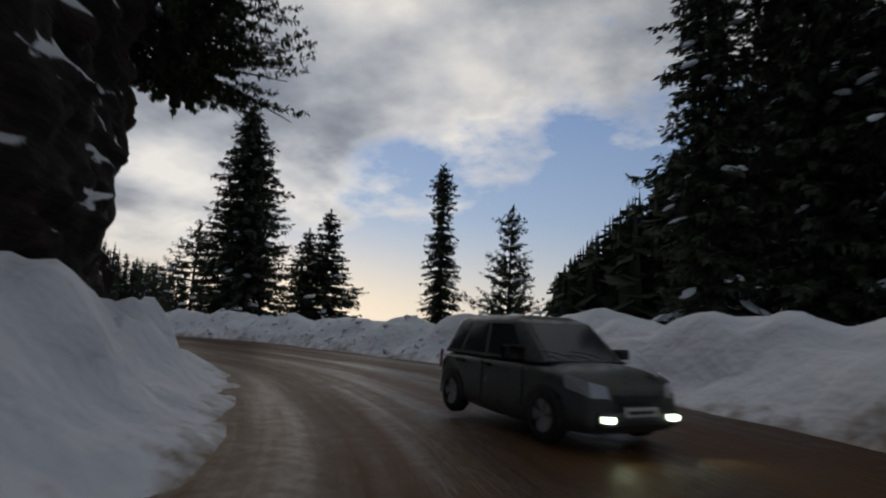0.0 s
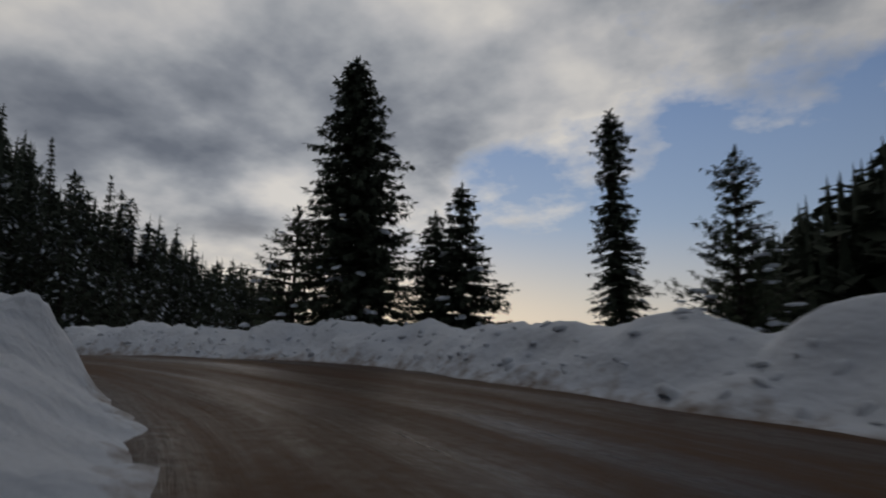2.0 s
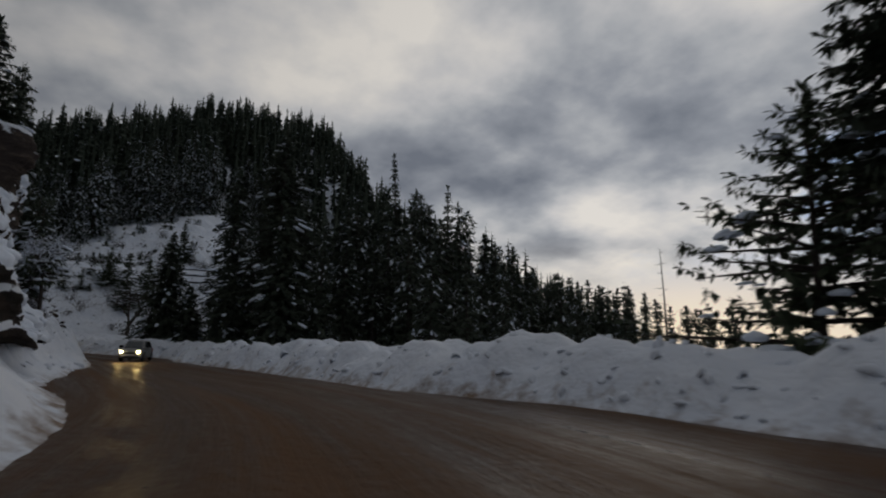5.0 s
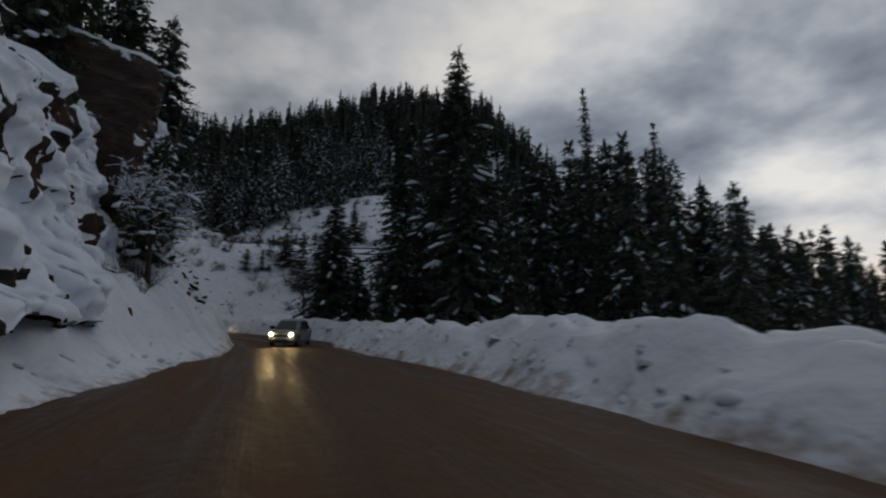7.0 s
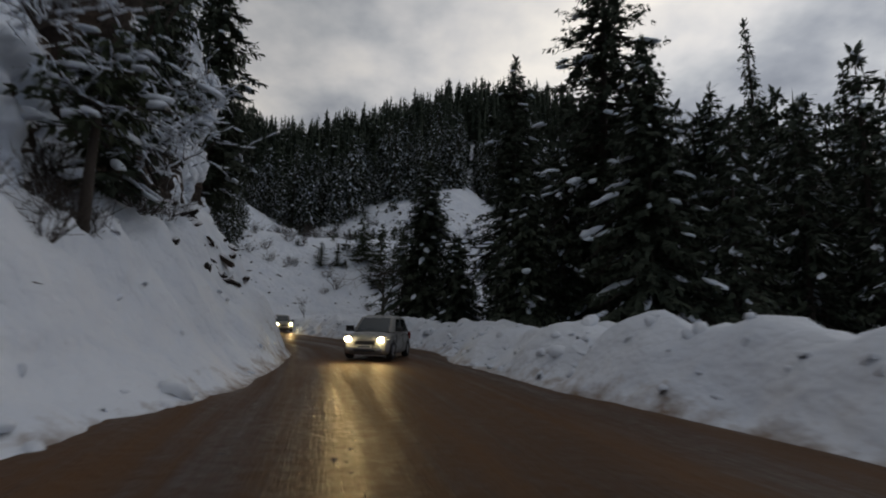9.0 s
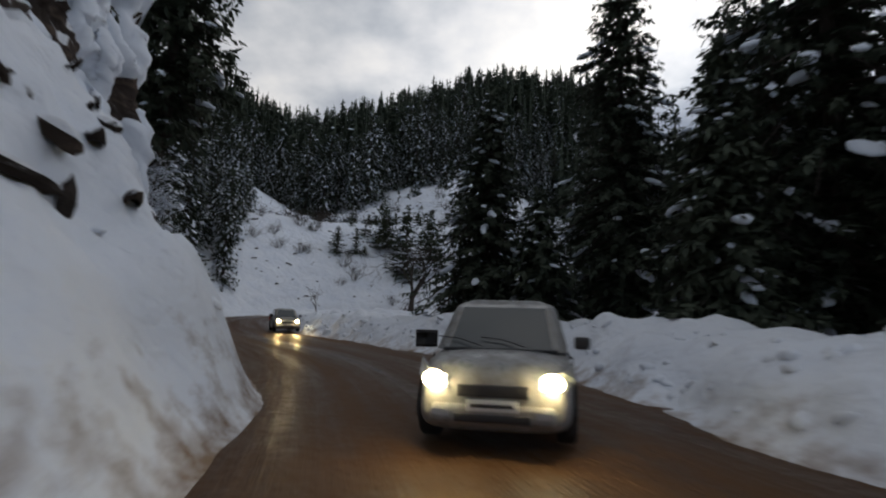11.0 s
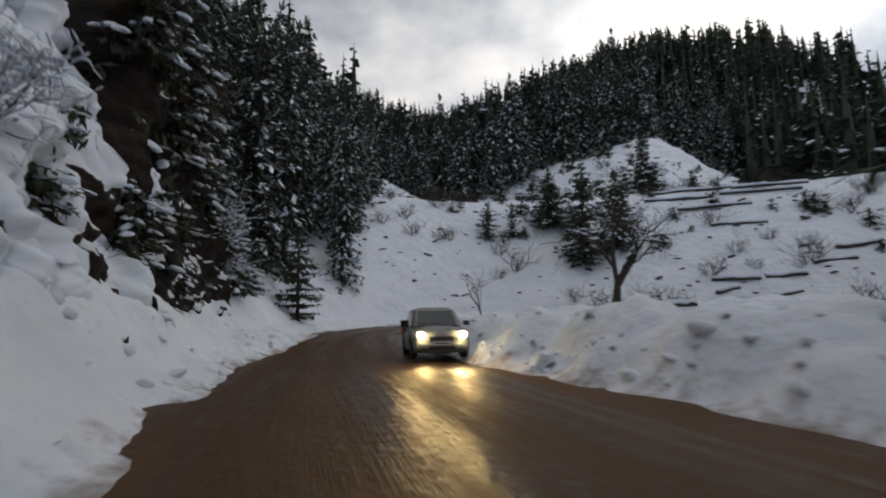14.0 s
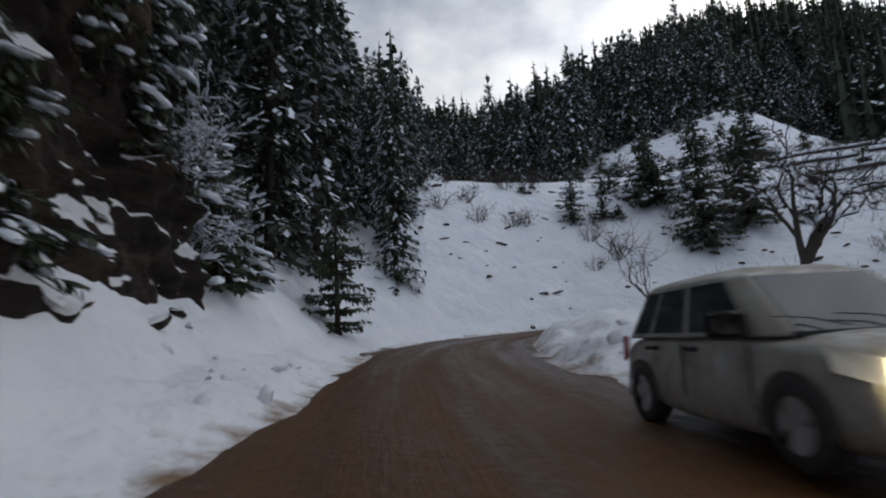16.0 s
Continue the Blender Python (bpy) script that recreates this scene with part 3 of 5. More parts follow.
def conifer(name, label, height, radius, seed, whorls=40, arms=6, droop=0.35, spray=7.0, blade=0.45, snow=0.35, bare=0.06, shape=0.8,
            needles=None, uneven=0.2, category="conifer tree", lift=0.0, bulky=True, bend=0.0, tuft=0.28):
    """A conifer: tapered trunk, whorled arms with needle sprays, snow caught on the arms."""
    rng = np.random.default_rng(seed)
    root = new(name)
    tagged(root, label, category)
    wood, green, white = Pile(), Pile(), Pile()
    zt = np.linspace(0, 1, 12)
    sway = rng.normal(0, 0.012 * height, 2)
    axis = np.stack([sway[0] * zt ** 2 + bend * height * zt ** 3, sway[1] * zt ** 2, zt * height - 0.4 * (1 - zt)], 1)
    r0 = 0.011 * height + 0.06
    wood.add(*tube(axis, r0 * (1 - zt) ** 0.8 + 0.015, 8))
    belts = 1 + uneven * np.interp(np.linspace(0, 1, whorls), np.linspace(0, 1, 9), rng.normal(0, 1, 9))
    for k in range(whorls):
        f = bare + (1 - bare) * (k + rng.random() * 0.7) / whorls
        if f > 0.985:
            continue
        root_at = np.array([np.interp(f, zt, axis[:, i]) for i in range(3)])
        reach = radius * max(0.05, (1 - f) ** shape * (0.55 + 0.45 * min(1, (f - bare) / 0.12 + 0.35))) * belts[k]
        n = max(3, int(round(arms * (0.6 + 0.5 * (1 - f)))))
        turn = rng.random() * 6.28
        for j in range(n):
            a = turn + 6.283 * j / n + rng.normal(0, 0.25)
            L = max(0.15, reach * rng.uniform(0.72, 1.18) * (1.25 if rng.random() < 0.08 else 1))
            out = np.array([math.cos(a), math.sin(a), 0.0])
            m = max(3, int(L * spray))
            u = np.sort(rng.uniform(0.12, 1.0, m))
            fall = droop * (0.6 + 0.8 * rng.random()) * (0.4 + 0.6 * (1 - f))
            pts = root_at + out * (u * L)[:, None] + np.array([0, 0, 1.0]) * (lift * L * u - fall * L * u ** 1.4 + 0.12 * L * u ** 4)[:, None]
            if L > 0.8:
                uu = np.linspace(0, 1, 4)
                wood.add(*tube(root_at + out * (uu * L * 0.85)[:, None] + np.array([0, 0, 1.0]) * (lift * L * uu - fall * L * uu ** 1.4)[:, None],
                               (0.02 + 0.012 * L) * (1 - 0.8 * uu), 4))
            perp = np.array([-out[1], out[0], 0.0])
            for sgn in (-1.0, 1.0):
                sway_in = rng.normal(0, tuft, (m, 3))
                way = out * 0.65 + sgn * perp * (1.0 - 0.5 * u)[:, None] + np.array([0, 0, -0.30 - 0.35 * fall]) + sway_in
                way /= np.linalg.norm(way, axis=1)[:, None]
                side = np.cross(way, [0, 0, 1.0]) + rng.normal(0, 0.35, (m, 3))
                side /= np.linalg.norm(side, axis=1)[:, None]
                ln = blade * rng.uniform(0.55, 1.35, m) * (0.65 + 0.5 * (1 - u)) * (0.5 + 0.5 * min(1, L))
                blades(green, pts, way, side, ln, ln * rng.uniform(0.32, 0.55, m))
            hang = rng.normal(0, 0.3, (m, 3)) + out * 0.35 + np.array([0, 0, -0.8])
            hang /= np.linalg.norm(hang, axis=1)[:, None]
            blades(green, pts, hang, np.tile(perp, (m, 1)), blade * rng.uniform(0.5, 1.1, m), blade * rng.uniform(0.2, 0.4, m))
            if rng.random() < snow and L > 0.4:
                if bulky:
                    for c in range(rng.integers(1, 3)):
                        q = rng.uniform(0.45, 0.95)
                        at = root_at + out * q * L + perp * rng.normal(0, 0.12 * L) + np.array([0, 0, lift * L * q - fall * L * q ** 1.4 + 0.12 * L * q ** 4 + 0.03])
                        sz = rng.uniform(0.35, 1.2) * min(0.56, 0.12 + 0.15 * L)
                        lump(white, at, out - np.array([0, 0, fall * 1.2]), (sz, sz * rng.uniform(0.4, 0.7), sz * rng.uniform(0.22, 0.36)), rng)
                else:
                    q = rng.uniform(0.35, 1.0, 4)
                    at = root_at + out * (q * L)[:, None] + np.array([0, 0, 1.0]) * (lift * L * q - fall * L * q ** 1.4 + 0.16)[:, None]
                    sz = rng.uniform(0.3, 0.8, 4) * min(0.9, 0.35 + 0.35 * L)
                    blades(white, at + rng.normal(0, 0.12, (4, 3)), np.tile(out * 0.75 - np.array([0, 0, 0.65]), (4, 1)) + rng.normal(0, 0.25, (4, 3)), np.tile(perp, (4, 1)), sz, sz * rng.uniform(0.4, 0.75, 4))
    tip = np.tile(axis[-1] - np.array([0, 0, 0.25]), (9, 1))
    way = rng.normal(0, 0.35, (9, 3)) + np.array([0, 0, 1.0])
    blades(green, tip - np.array([0, 0, 1.0]) * rng.uniform(0, 0.8, 9)[:, None], way / np.linalg.norm(way, axis=1)[:, None], np.tile([1.0, 0, 0], (9, 1)), np.full(9, blade * 1.2), np.full(9, blade * 0.4))
    part("trunk", wood.mesh("trunk", BARK), root)
    part("crown", green.mesh("crown", needles or FIR, False), root)
    if white.n:
        tagged(part("snow_load", white.mesh("snow_load", TREESNOW), root, "clumps of settled snow"), kind="stuff")
    return root


def stand(tree, x, y, z=None, turn=0.0, scale=1.0, tilt=0.0):
    z = ground_at(x, y) - 0.15 if z is None else z
    tree.matrix_basis = pose(x, y, z, tilt, 0, turn) @ Matrix.Diagonal((scale, scale, scale, 1))
    return tree


# the five trees that stand free against the sky beyond the outer bank
stand(conifer("fir_tree", "tall dark bushy fir behind the outer snowbank", 25.5, 4.2, 101, 64, 11, 0.32, 8.0, 0.62, 0.06, 0.10, 0.42, uneven=0.14), -32.7, 39.2, -6.0)
stand(conifer("fir_tree", "slim columnar dark fir with ragged sides", 23.0, 2.2, 102, 66, 9, 0.5, 9.0, 0.45, 0.10, 0.08, 0.38, uneven=0.18), -18.0, 49.0, -6.2).matrix_basis = pose(-18.0, 49.0, -6.2, 0, -2.4, 0)
stand(conifer("pine_tree", "open pine with snow-dusted upswept arms", 16.5, 4.6, 103, 28, 7, -0.05, 8.0, 0.44, 0.45, 0.25, 0.6, PINE, 0.25, lift=0.28, tuft=0.7), -11.1, 45.9, -5.0, 10)
stand(conifer("fir_tree", "bushy young fir in a small stand", 16.0, 4.0, 104, 38, 9, 0.22, 9, 0.52, 0.10, 0.12, 0.6), -27.9, 44.4, -4.7, 80)
stand(conifer("fir_tree", "bushy young fir in a small stand", 14.6, 3.7, 105, 36, 9, 0.20, 9, 0.52, 0.10, 0.12, 0.6), -30.4, 45.2, -5.0, 150)
stand(conifer("pine_tree", "old pine with long level arms beside a tall fir", 14.0, 5.6, 106, 19, 7, 0.10, 6.0, 0.45, 0.35, 0.30, 0.45, PINE, 0.3, lift=0.08, tuft=0.6), -36.0, 36.6, -4.9, 20)

# the dark firs just behind the bank where the drive begins
for x, y, h, r, sd, tr in ((3.2, 31.0, 30, 3.2, 111, 0), (8.0, 30.0, 31, 4.2, 112, 30), (12.0, 27.5, 30, 4.4, 113, 70), (7.5, 38.0, 31, 4.2, 114, 100), (13, 22.0, 27, 4.2, 115, 10), (10.5, 34.0, 32, 4.4, 117, 45), (18, 25, 30, 4.6, 118, 80), (15, 31, 30, 4.4, 116, 60)):
    stand(conifer("fir_tree", "tall black-green fir behind the snowbank", h, r, sd, 54, 9, 0.45, 6.4, 0.64, 0.12, 0.03, 0.48, uneven=0.12), x, y, -1.5, tr)

# the near firs along the outer bank further on
for x, y, h, r, sd, sn, lb in ((-84.3, 29.5, 23.6, 5.4, 121, 0.40, "broad dark fir with snow on its arms"), (-82.0, 24.6, 8.5, 2.4, 122, 0.40, "dense dark fir standing close behind the snowbank"),
                               (-96.5, 19.6, 12.8, 3.7, 123, 0.45, "dense dark fir standing close behind the snowbank"), (-94.0, 26.0, 20.3, 4.0, 124, 0.40, "tall dark fir with a narrow top"),
                               (-76.0, 28.6, 13.0, 3.6, 125, 0.35, "tall narrow-topped fir with snow on its arms"), (-93.0, 31.0, 16.0, 3.6, 126, 0.4, "dark fir with snow on its arms"),
                               (-100, 48.6, 28.0, 2.5, 127, 0.25, "slender fir with a ragged top above its neighbours"), (-101, 57.1, 25.0, 2.4, 128, 0.25, "slender fir with a ragged top above its neighbours"),
                               (-119.6, 32.5, 27.0, 2.4, 133, 0.25, "slender fir with a ragged top above its neighbours"), (-122.9, 37.2, 26.0, 2.4, 134, 0.25, "slender fir with a ragged top above its neighbours"), (-88, 38, 17.0, 3.4, 131, 0.35, "dark fir with snow on its arms"), (-93.4, 21.9, 6.6, 2.5, 132, 0.3, "young dark fir crowding its taller neighbour")):
    near = sd < 126
    stand(conifer("fir_tree", lb, h, r, sd, 54 if near else 42, 9 if near else 7, 0.55, 6.5 if near else 4.6, 0.46 if near else 0.62, sn * (0.42 if near else 0.6), 0.02, 0.66), x, y, None, sd * 37 % 360)

# trees on the rock and the inner slope
for x, y, h, r, sd, zz, mat in ((-70.5, 5.0, 17, 3.8, 141, 10.5, FIR), (-75.5, 4.5, 20, 3.6, 142, 10.0, FIR), (-80.5, 5.4, 17, 3.6, 143, 10.5, FIR), (-101.5, -3.0, 17, 2.8, 147, 7.0, FIR), (-104.5, -4.6, 18, 2.8, 148, 7.0, FIR), (-108.5, -6.5, 21, 3.0, 149, 5.0, FIR), (-112, -8.5, 22, 3.0, 152, 4.0, FIR), (-91.5, 4.8, 19, 3.8, 145, 9.0, FIR)):
    stand(conifer("fir_tree", "tall fir rooted above the rock face", h, r, sd, 44, 7, 0.4, 5.0, 0.66, 0.25, 0.02, 0.6, needles=mat), x, y, zz, sd * 51 % 360)
# set clear of the rock to fit the camera's view at the start
stand(conifer("pine_tree", "pine hanging over the roadside near the top of the rock", 9.0, 3.3, 151, 34, 11, 0.10, 20, 0.26, 0.05, 0.05, 0.35, PINE, 0.4, tuft=1.0), -13.6, 12.4, 7.9, 0)

# one pattern for each size of tree on the slopes, then copies
KINDS = []
for sd, h, r, sn in ((161, 17.0, 2.8, 0.85), (162, 20.0, 3.0, 0.75), (163, 14.0, 2.7, 0.9), (164, 18.0, 2.7, 0.7), (165, 18.0, 2.9, 0.06)):
    KINDS.append(conifer("fir_tree", "snow-laden fir on the forested slope" if sn > 0.1 else "dark fir of the wooded hill", h, r, sd, 27, 6, 0.5, 2.0, 0.85, sn, 0.03, 0.5, bulky=False))
for sd, h, r in ((166, 17.0, 3.9), (167, 19.0, 3.6)):
    KINDS.append(conifer("fir_tree", "dark fir with snow on its arms below the road", h, r, sd, 32, 7, 0.5, 2.6, 0.72, 0.24, 0.03, 0.55, bulky=False))
rng = np.random.default_rng(7)


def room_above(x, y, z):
    """How tall the wood may grow: capped to fit the camera's skyline."""
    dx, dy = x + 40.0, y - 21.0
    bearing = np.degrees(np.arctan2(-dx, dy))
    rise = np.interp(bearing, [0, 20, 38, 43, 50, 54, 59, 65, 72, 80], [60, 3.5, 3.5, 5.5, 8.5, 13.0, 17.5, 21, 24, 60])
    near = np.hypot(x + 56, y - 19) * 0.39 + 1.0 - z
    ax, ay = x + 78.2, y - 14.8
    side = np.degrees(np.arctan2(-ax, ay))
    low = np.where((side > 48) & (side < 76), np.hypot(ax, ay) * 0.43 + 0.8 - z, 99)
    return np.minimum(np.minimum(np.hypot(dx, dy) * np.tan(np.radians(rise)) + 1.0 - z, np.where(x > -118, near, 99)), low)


spots = []
tries = 0
while len(spots) < 300 and tries < 60000:
    tries += 1
    if len(spots) < 60:
        # the steep wood that comes down to the road beside the clearing
        x = rng.uniform(-172, -114)
        y = -7.0 - 0.27 * max(0.0, -131 - x) - 0.35 * max(0.0, x + 126) - abs(rng.normal(0, 9))
        if along([x], [y])[1][0] < 5.0:
            continue
    elif len(spots) < 125:
        # the wood below the road, beyond the outer bank
        x, y = rng.uniform(-122, -70), rng.uniform(26, 78)
        if along([x], [y])[1][0] > -13:
            continue
    elif len(spots) < 225:
        # the upper edge of the clearing
        y = rng.uniform(-28, 62)
        x = -187 - 0.80 * max(0.0, y + 4) - rng.uniform(0, 34)
    elif tries % 3:
        x, y = rng.uniform(-178, -97), rng.uniform(-72, 6)
        s, o = along([x], [y])
        if o[0] < (17 if s[0] < 118 else 5.5) or s[0] < 112 or (x < -131 and y > -9 - 0.27 * (-131 - x)):
            continue
    else:
        x, y = rng.uniform(-118, -60), rng.uniform(24, 80)
        s, o = along([x], [y])
        if o[0] > -13:
            continue
    if spots and min((x - a) ** 2 + (y - b) ** 2 for a, b in spots) < 9.5:
        continue
    spots.append((x, y))
planted, used = [], []
heights = surface(np.array([p[0] for p in spots]), np.array([p[1] for p in spots]))
for i, ((x, y), z) in enumerate(zip(spots, heights)):
    k = KINDS[int(rng.integers(0, 4))] if y < 20 or x < -150 else KINDS[5 + int(rng.integers(0, 2))]
    sc = rng.uniform(0.75, 1.15) * (1.15 if x < -165 else 1.0)
    if y < 0 and x < -112:
        # stepped down towards the gully to fit the skyline from the drive's end
        away = math.hypot(x + 99.5, y - 5.6)
        rise = np.interp(math.degrees(math.atan2(-99.5 - x, y - 5.6)), [100, 106, 107.8, 109.5, 111.3, 113.3, 117, 125], [25, 23, 26, 26.5, 28, 31, 33, 45])
        sc = min(sc, (away * math.tan(radians(rise)) * rng.uniform(0.85, 1.05) + 0.9 - z) / 18.5)
        if sc < 0.3:
            continue
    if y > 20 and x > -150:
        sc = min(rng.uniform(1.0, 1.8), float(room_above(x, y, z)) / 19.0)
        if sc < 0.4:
            continue
    m = pose(x, y, float(z) - 0.3, rng.uniform(-2, 2), 0, rng.uniform(0, 360))
    planted.append((k, m @ Matrix.Diagonal((sc, sc, sc * rng.uniform(0.9, 1.15), 1))))
# skyline angles as seen from the start of the drive, which set tree heights
EAST_SKY = ([-18, -4.3, -2.3, 0.5, 3.5, 6.8, 10], [27, 20, 16.5, 14.3, 11.6, 8.0, 4.5])  # bearing and height of the wooded hill
# the wooded hill on the right of the start, and the low wood at the far end of the valley
for i in range(61):
    if i < 25:
        a, d = -18 + 26 * (i + rng.random()) / 25, rng.uniform(56, 78)
        e = np.interp(a, *EAST_SKY) * rng.choice([0.55, 0.8, 1.0])
    else:
        a, d = 40 + 17 * (i - 25 + rng.random()) / 36, rng.uniform(112, 150)
        e = np.interp(a, [40, 43, 50, 57], [2.4, 3.0, 4.8, 6.6])
    x, y = -math.sin(radians(a)) * d, math.cos(radians(a)) * d
    z = ground_at(x, y)
    sc = min(1.7, max(0.35, (d * math.tan(radians(e)) * rng.uniform(0.8, 1.05) + 1.2 - z) / 18.0))
    planted.append((KINDS[4], pose(x, y, z - 0.3, 0, 0, rng.uniform(0, 360)) @ Matrix.Diagonal((min(sc, 1.1),) * 2 + (sc, 1))))
for k, m in planted:
    if k in used:
        copy_thing(k, m).matrix_basis = m
    else:
        used.append(k)
for k in used:
    k.matrix_basis = next(m for q, m in planted if q is k)


# the far woods
def far_woods():
    rng = np.random.default_rng(12)
    n = 9500
    x, y = rng.uniform(-420, 160, n), rng.uniform(-190, 330, n)
    x, y = np.append(x, rng.uniform(-16, 75, 1700)), np.append(y, rng.uniform(50, 150, 1700))
    s, o = along(x, y)
    clearing = (x > -210 - 0.9 * np.maximum(0, y + 4)) & (x < -122) & (y > -30) & (y < 52)
    near_road = (o > -13) & (o < 12) & (s < 175)
    inner = (x > -122) & (x < 30) & (y < 50) & (y > -60)
    bearing = np.degrees(np.arctan2(-x, y))
    # no trees in the bearings that look open from the start
    kept_clear = (np.hypot(x, y) < 52) & (bearing < 10) & (bearing > -40)  | (bearing > 9) & (bearing < 46) & (y > 0) | (bearing > 46) & (bearing < 56) & (np.hypot(x, y) > 230)
    behind = (x > -95) & (y < 0)
    low_wood = (x > -100) & (x < -30) & (y < 105)
    keep = ~clearing & ~low_wood & ~near_road & ~inner & ~kept_clear & ~behind & ~((x > -178) & (x < -97) & (y < 6) & (y > -72))
    x, y = x[keep], y[keep]
    z = far_height(x, y)
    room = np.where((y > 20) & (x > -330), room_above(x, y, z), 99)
    # trees across the first bend are capped to the skyline from the start
    east = (x > -70) & (y > 40)
    room = np.where(east, np.hypot(x, y) * np.tan(np.radians(np.interp(np.degrees(np.arctan2(-x, y)), *EAST_SKY))) + 1.2 - z, room)
    h = np.minimum(rng.uniform(13, 27, len(x)) * np.where(rng.random(len(x)) < 0.3, 0.8, 1.0), room)
    x, y, z, h = x[h >= 5], y[h >= 5], z[h >= 5], h[h >= 5]
    n, r = len(x), h * rng.uniform(0.12, 0.175, len(h)) * np.where((x > -30) & (y > 40), 1.35, 1.0)
    foot = np.stack([x, y, z], 1)
    # a slender dark core, then drooping arms in whorls round it
    turn, q = rng.uniform(0, 6.28, n), 4
    a = turn[:, None] + np.linspace(0, 6.283, q, endpoint=False)[None, :]
    core = np.concatenate([foot[:, None] + np.stack([np.cos(a) * r[:, None] * 0.42, np.sin(a) * r[:, None] * 0.42, np.repeat(h[:, None] * 0.06, q, 1)], -1),
                           (foot + np.stack([0 * h, 0 * h, h], 1))[:, None]], 1)
    first = (np.arange(n) * (q + 1))[:, None]
    core_f = np.concatenate([np.stack([first + k, first + (k + 1) % q, first + q], -1) for k in range(q)], 1).reshape(-1, 3)
    arms, caps = 42, 9
    f = (np.arange(arms)[None, :] + rng.random((n, arms))) / arms * 0.97
    a = rng.uniform(0, 6.283, (n, arms))
    reach = r[:, None] * ((1 - f) ** 0.6 + 0.05) * rng.uniform(0.65, 1.3, (n, arms))
    out = np.stack([np.cos(a), np.sin(a), 0 * a], -1)
    side = np.stack([-np.sin(a), np.cos(a), 0 * a], -1)
    up = np.array([0, 0, 1.0])
    start = foot[:, None] + up * (0.05 * h[:, None] + f * 0.93 * h[:, None])[..., None]
    tip = start + out * reach[..., None] - up * (reach * rng.uniform(0.15, 0.75, (n, arms)))[..., None]
    mid = start * 0.45 + tip * 0.55 + up * (0.05 * reach)[..., None]
    wide = side * (reach * rng.uniform(0.34, 0.62, (n, arms)) + 0.12)[..., None] + up * rng.normal(0, 0.10, (n, arms, 1)) * reach[..., None]
    arm = np.stack([start, mid + wide, tip, mid - wide], 2).reshape(-1, 4, 3)
    pick = rng.integers(0, int(arms * 0.9), (n, caps))
    rows = np.arange(n)[:, None]
    p0, p1, w = mid[rows, pick], tip[rows, pick], wide[rows, pick]
    lift = up * 0.14
    cap = np.stack([p0 * 1.3 - p1 * 0.3 + lift, p0 + w * 0.62 + lift, p1 * 0.8 + p0 * 0.2 + lift, p0 - w * 0.62 + lift], 2).reshape(-1, 4, 3)
    cap = cap[np.repeat(x < -40, caps) | (rng.random(n * caps) < 0.12)]
    verts = np.vstack([core.reshape(-1, 3), arm.reshape(-1, 3), cap.reshape(-1, 3)])
    k = n * (q + 1)
    arm_f = k + np.arange(len(arm) * 4).reshape(-1, 4)
    cap_f = k + len(arm) * 4 + np.arange(len(cap) * 4).reshape(-1, 4)
    faces = core_f.tolist() + arm_f.tolist() + cap_f.tolist()
    me = mesh_of("far_woods", verts, faces, [FIR, TREESNOW], False, [0] * (len(core_f) + len(arm_f)) + [1] * len(cap_f))
    return tagged(new("far_woods", me), "dense snow-dusted conifer forest on the mountainsides", "forest", kind="stuff")


far_woods()


# ---- cars ----
TYRE = make_plain("tyre_rubber", (0.018, 0.018, 0.019), 0.85, 0, 0.2, 30.0, 0.2)
RIM = make_plain("wheel_metal", (0.30, 0.30, 0.31), 0.4, 0.8, 0.2, 20.0, 0.1)
TRIM = make_plain("black_plastic", (0.022, 0.022, 0.024), 0.55, 0, 0.2, 30.0, 0.15)
PLATE = make_plain("number_plate_white", (0.62, 0.62, 0.58), 0.5, 0, 0.1, 20.0, 0.05)
GLASS = make_plain("tinted_car_glass", (0.025, 0.032, 0.035), 0.08, 0, 0.1, 3.0, 0.0, Specular_IOR_Level=0.7)
LAMP_OFF = make_plain("lamp_glass", (0.42, 0.43, 0.44), 0.12, 0.3, 0.2, 15.0, 0.1)
RED_LAMP = make_plain("tail_lamp_red", (0.30, 0.012, 0.012), 0.15, 0, 0.2, 15.0, 0.05)
HEAD_GLOW = make_glow("headlamp_glow", (1.0, 0.80, 0.40), 55.0)
FOG_GLOW = make_glow("fog_lamp_glow", (0.86, 1.0, 0.72), 7.0)


def make_paint(name, color):
    m, g = material(name)
    pos = place(g)
    n = g.noise(pos, 5.0, 6.0, 0.7)
    mud = g.ramp(n, (0.42, 0.0), (0.72, 0.75))
    col = g.mix(mud, color + (1.0,), (0.12, 0.095, 0.075, 1))
    finish(g, None, Base_Color=col, Roughness=g.ramp(n, (0.35, 0.22), (0.7, 0.7)), Specular_IOR_Level=0.5)
    return m


def bm_mesh(name, bm, mat, bevel=0.0, smooth=True):
    if bevel:
        bmesh.ops.bevel(bm, geom=bm.edges[:], offset=bevel, segments=2, profile=0.6, affect="EDGES")
    bmesh.ops.recalc_face_normals(bm, faces=bm.faces)
    me = bpy.data.meshes.new(name)
    bm.to_mesh(me)
    bm.free()
    me.materials.append(mat)
    if smooth:
        me.polygons.foreach_set("use_smooth", np.ones(len(me.polygons), bool))
    return me


def box_bm(x0, x1, y0, y1, z0, z1):
    bm = bmesh.new()
    bmesh.ops.create_cube(bm, size=1.0)
    for v in bm.verts:
        v.co = ((x0 + x1) / 2 + v.co.x * (x1 - x0), (y0 + y1) / 2 + v.co.y * (y1 - y0), (z0 + z1) / 2 + v.co.z * (z1 - z0))
    return bm


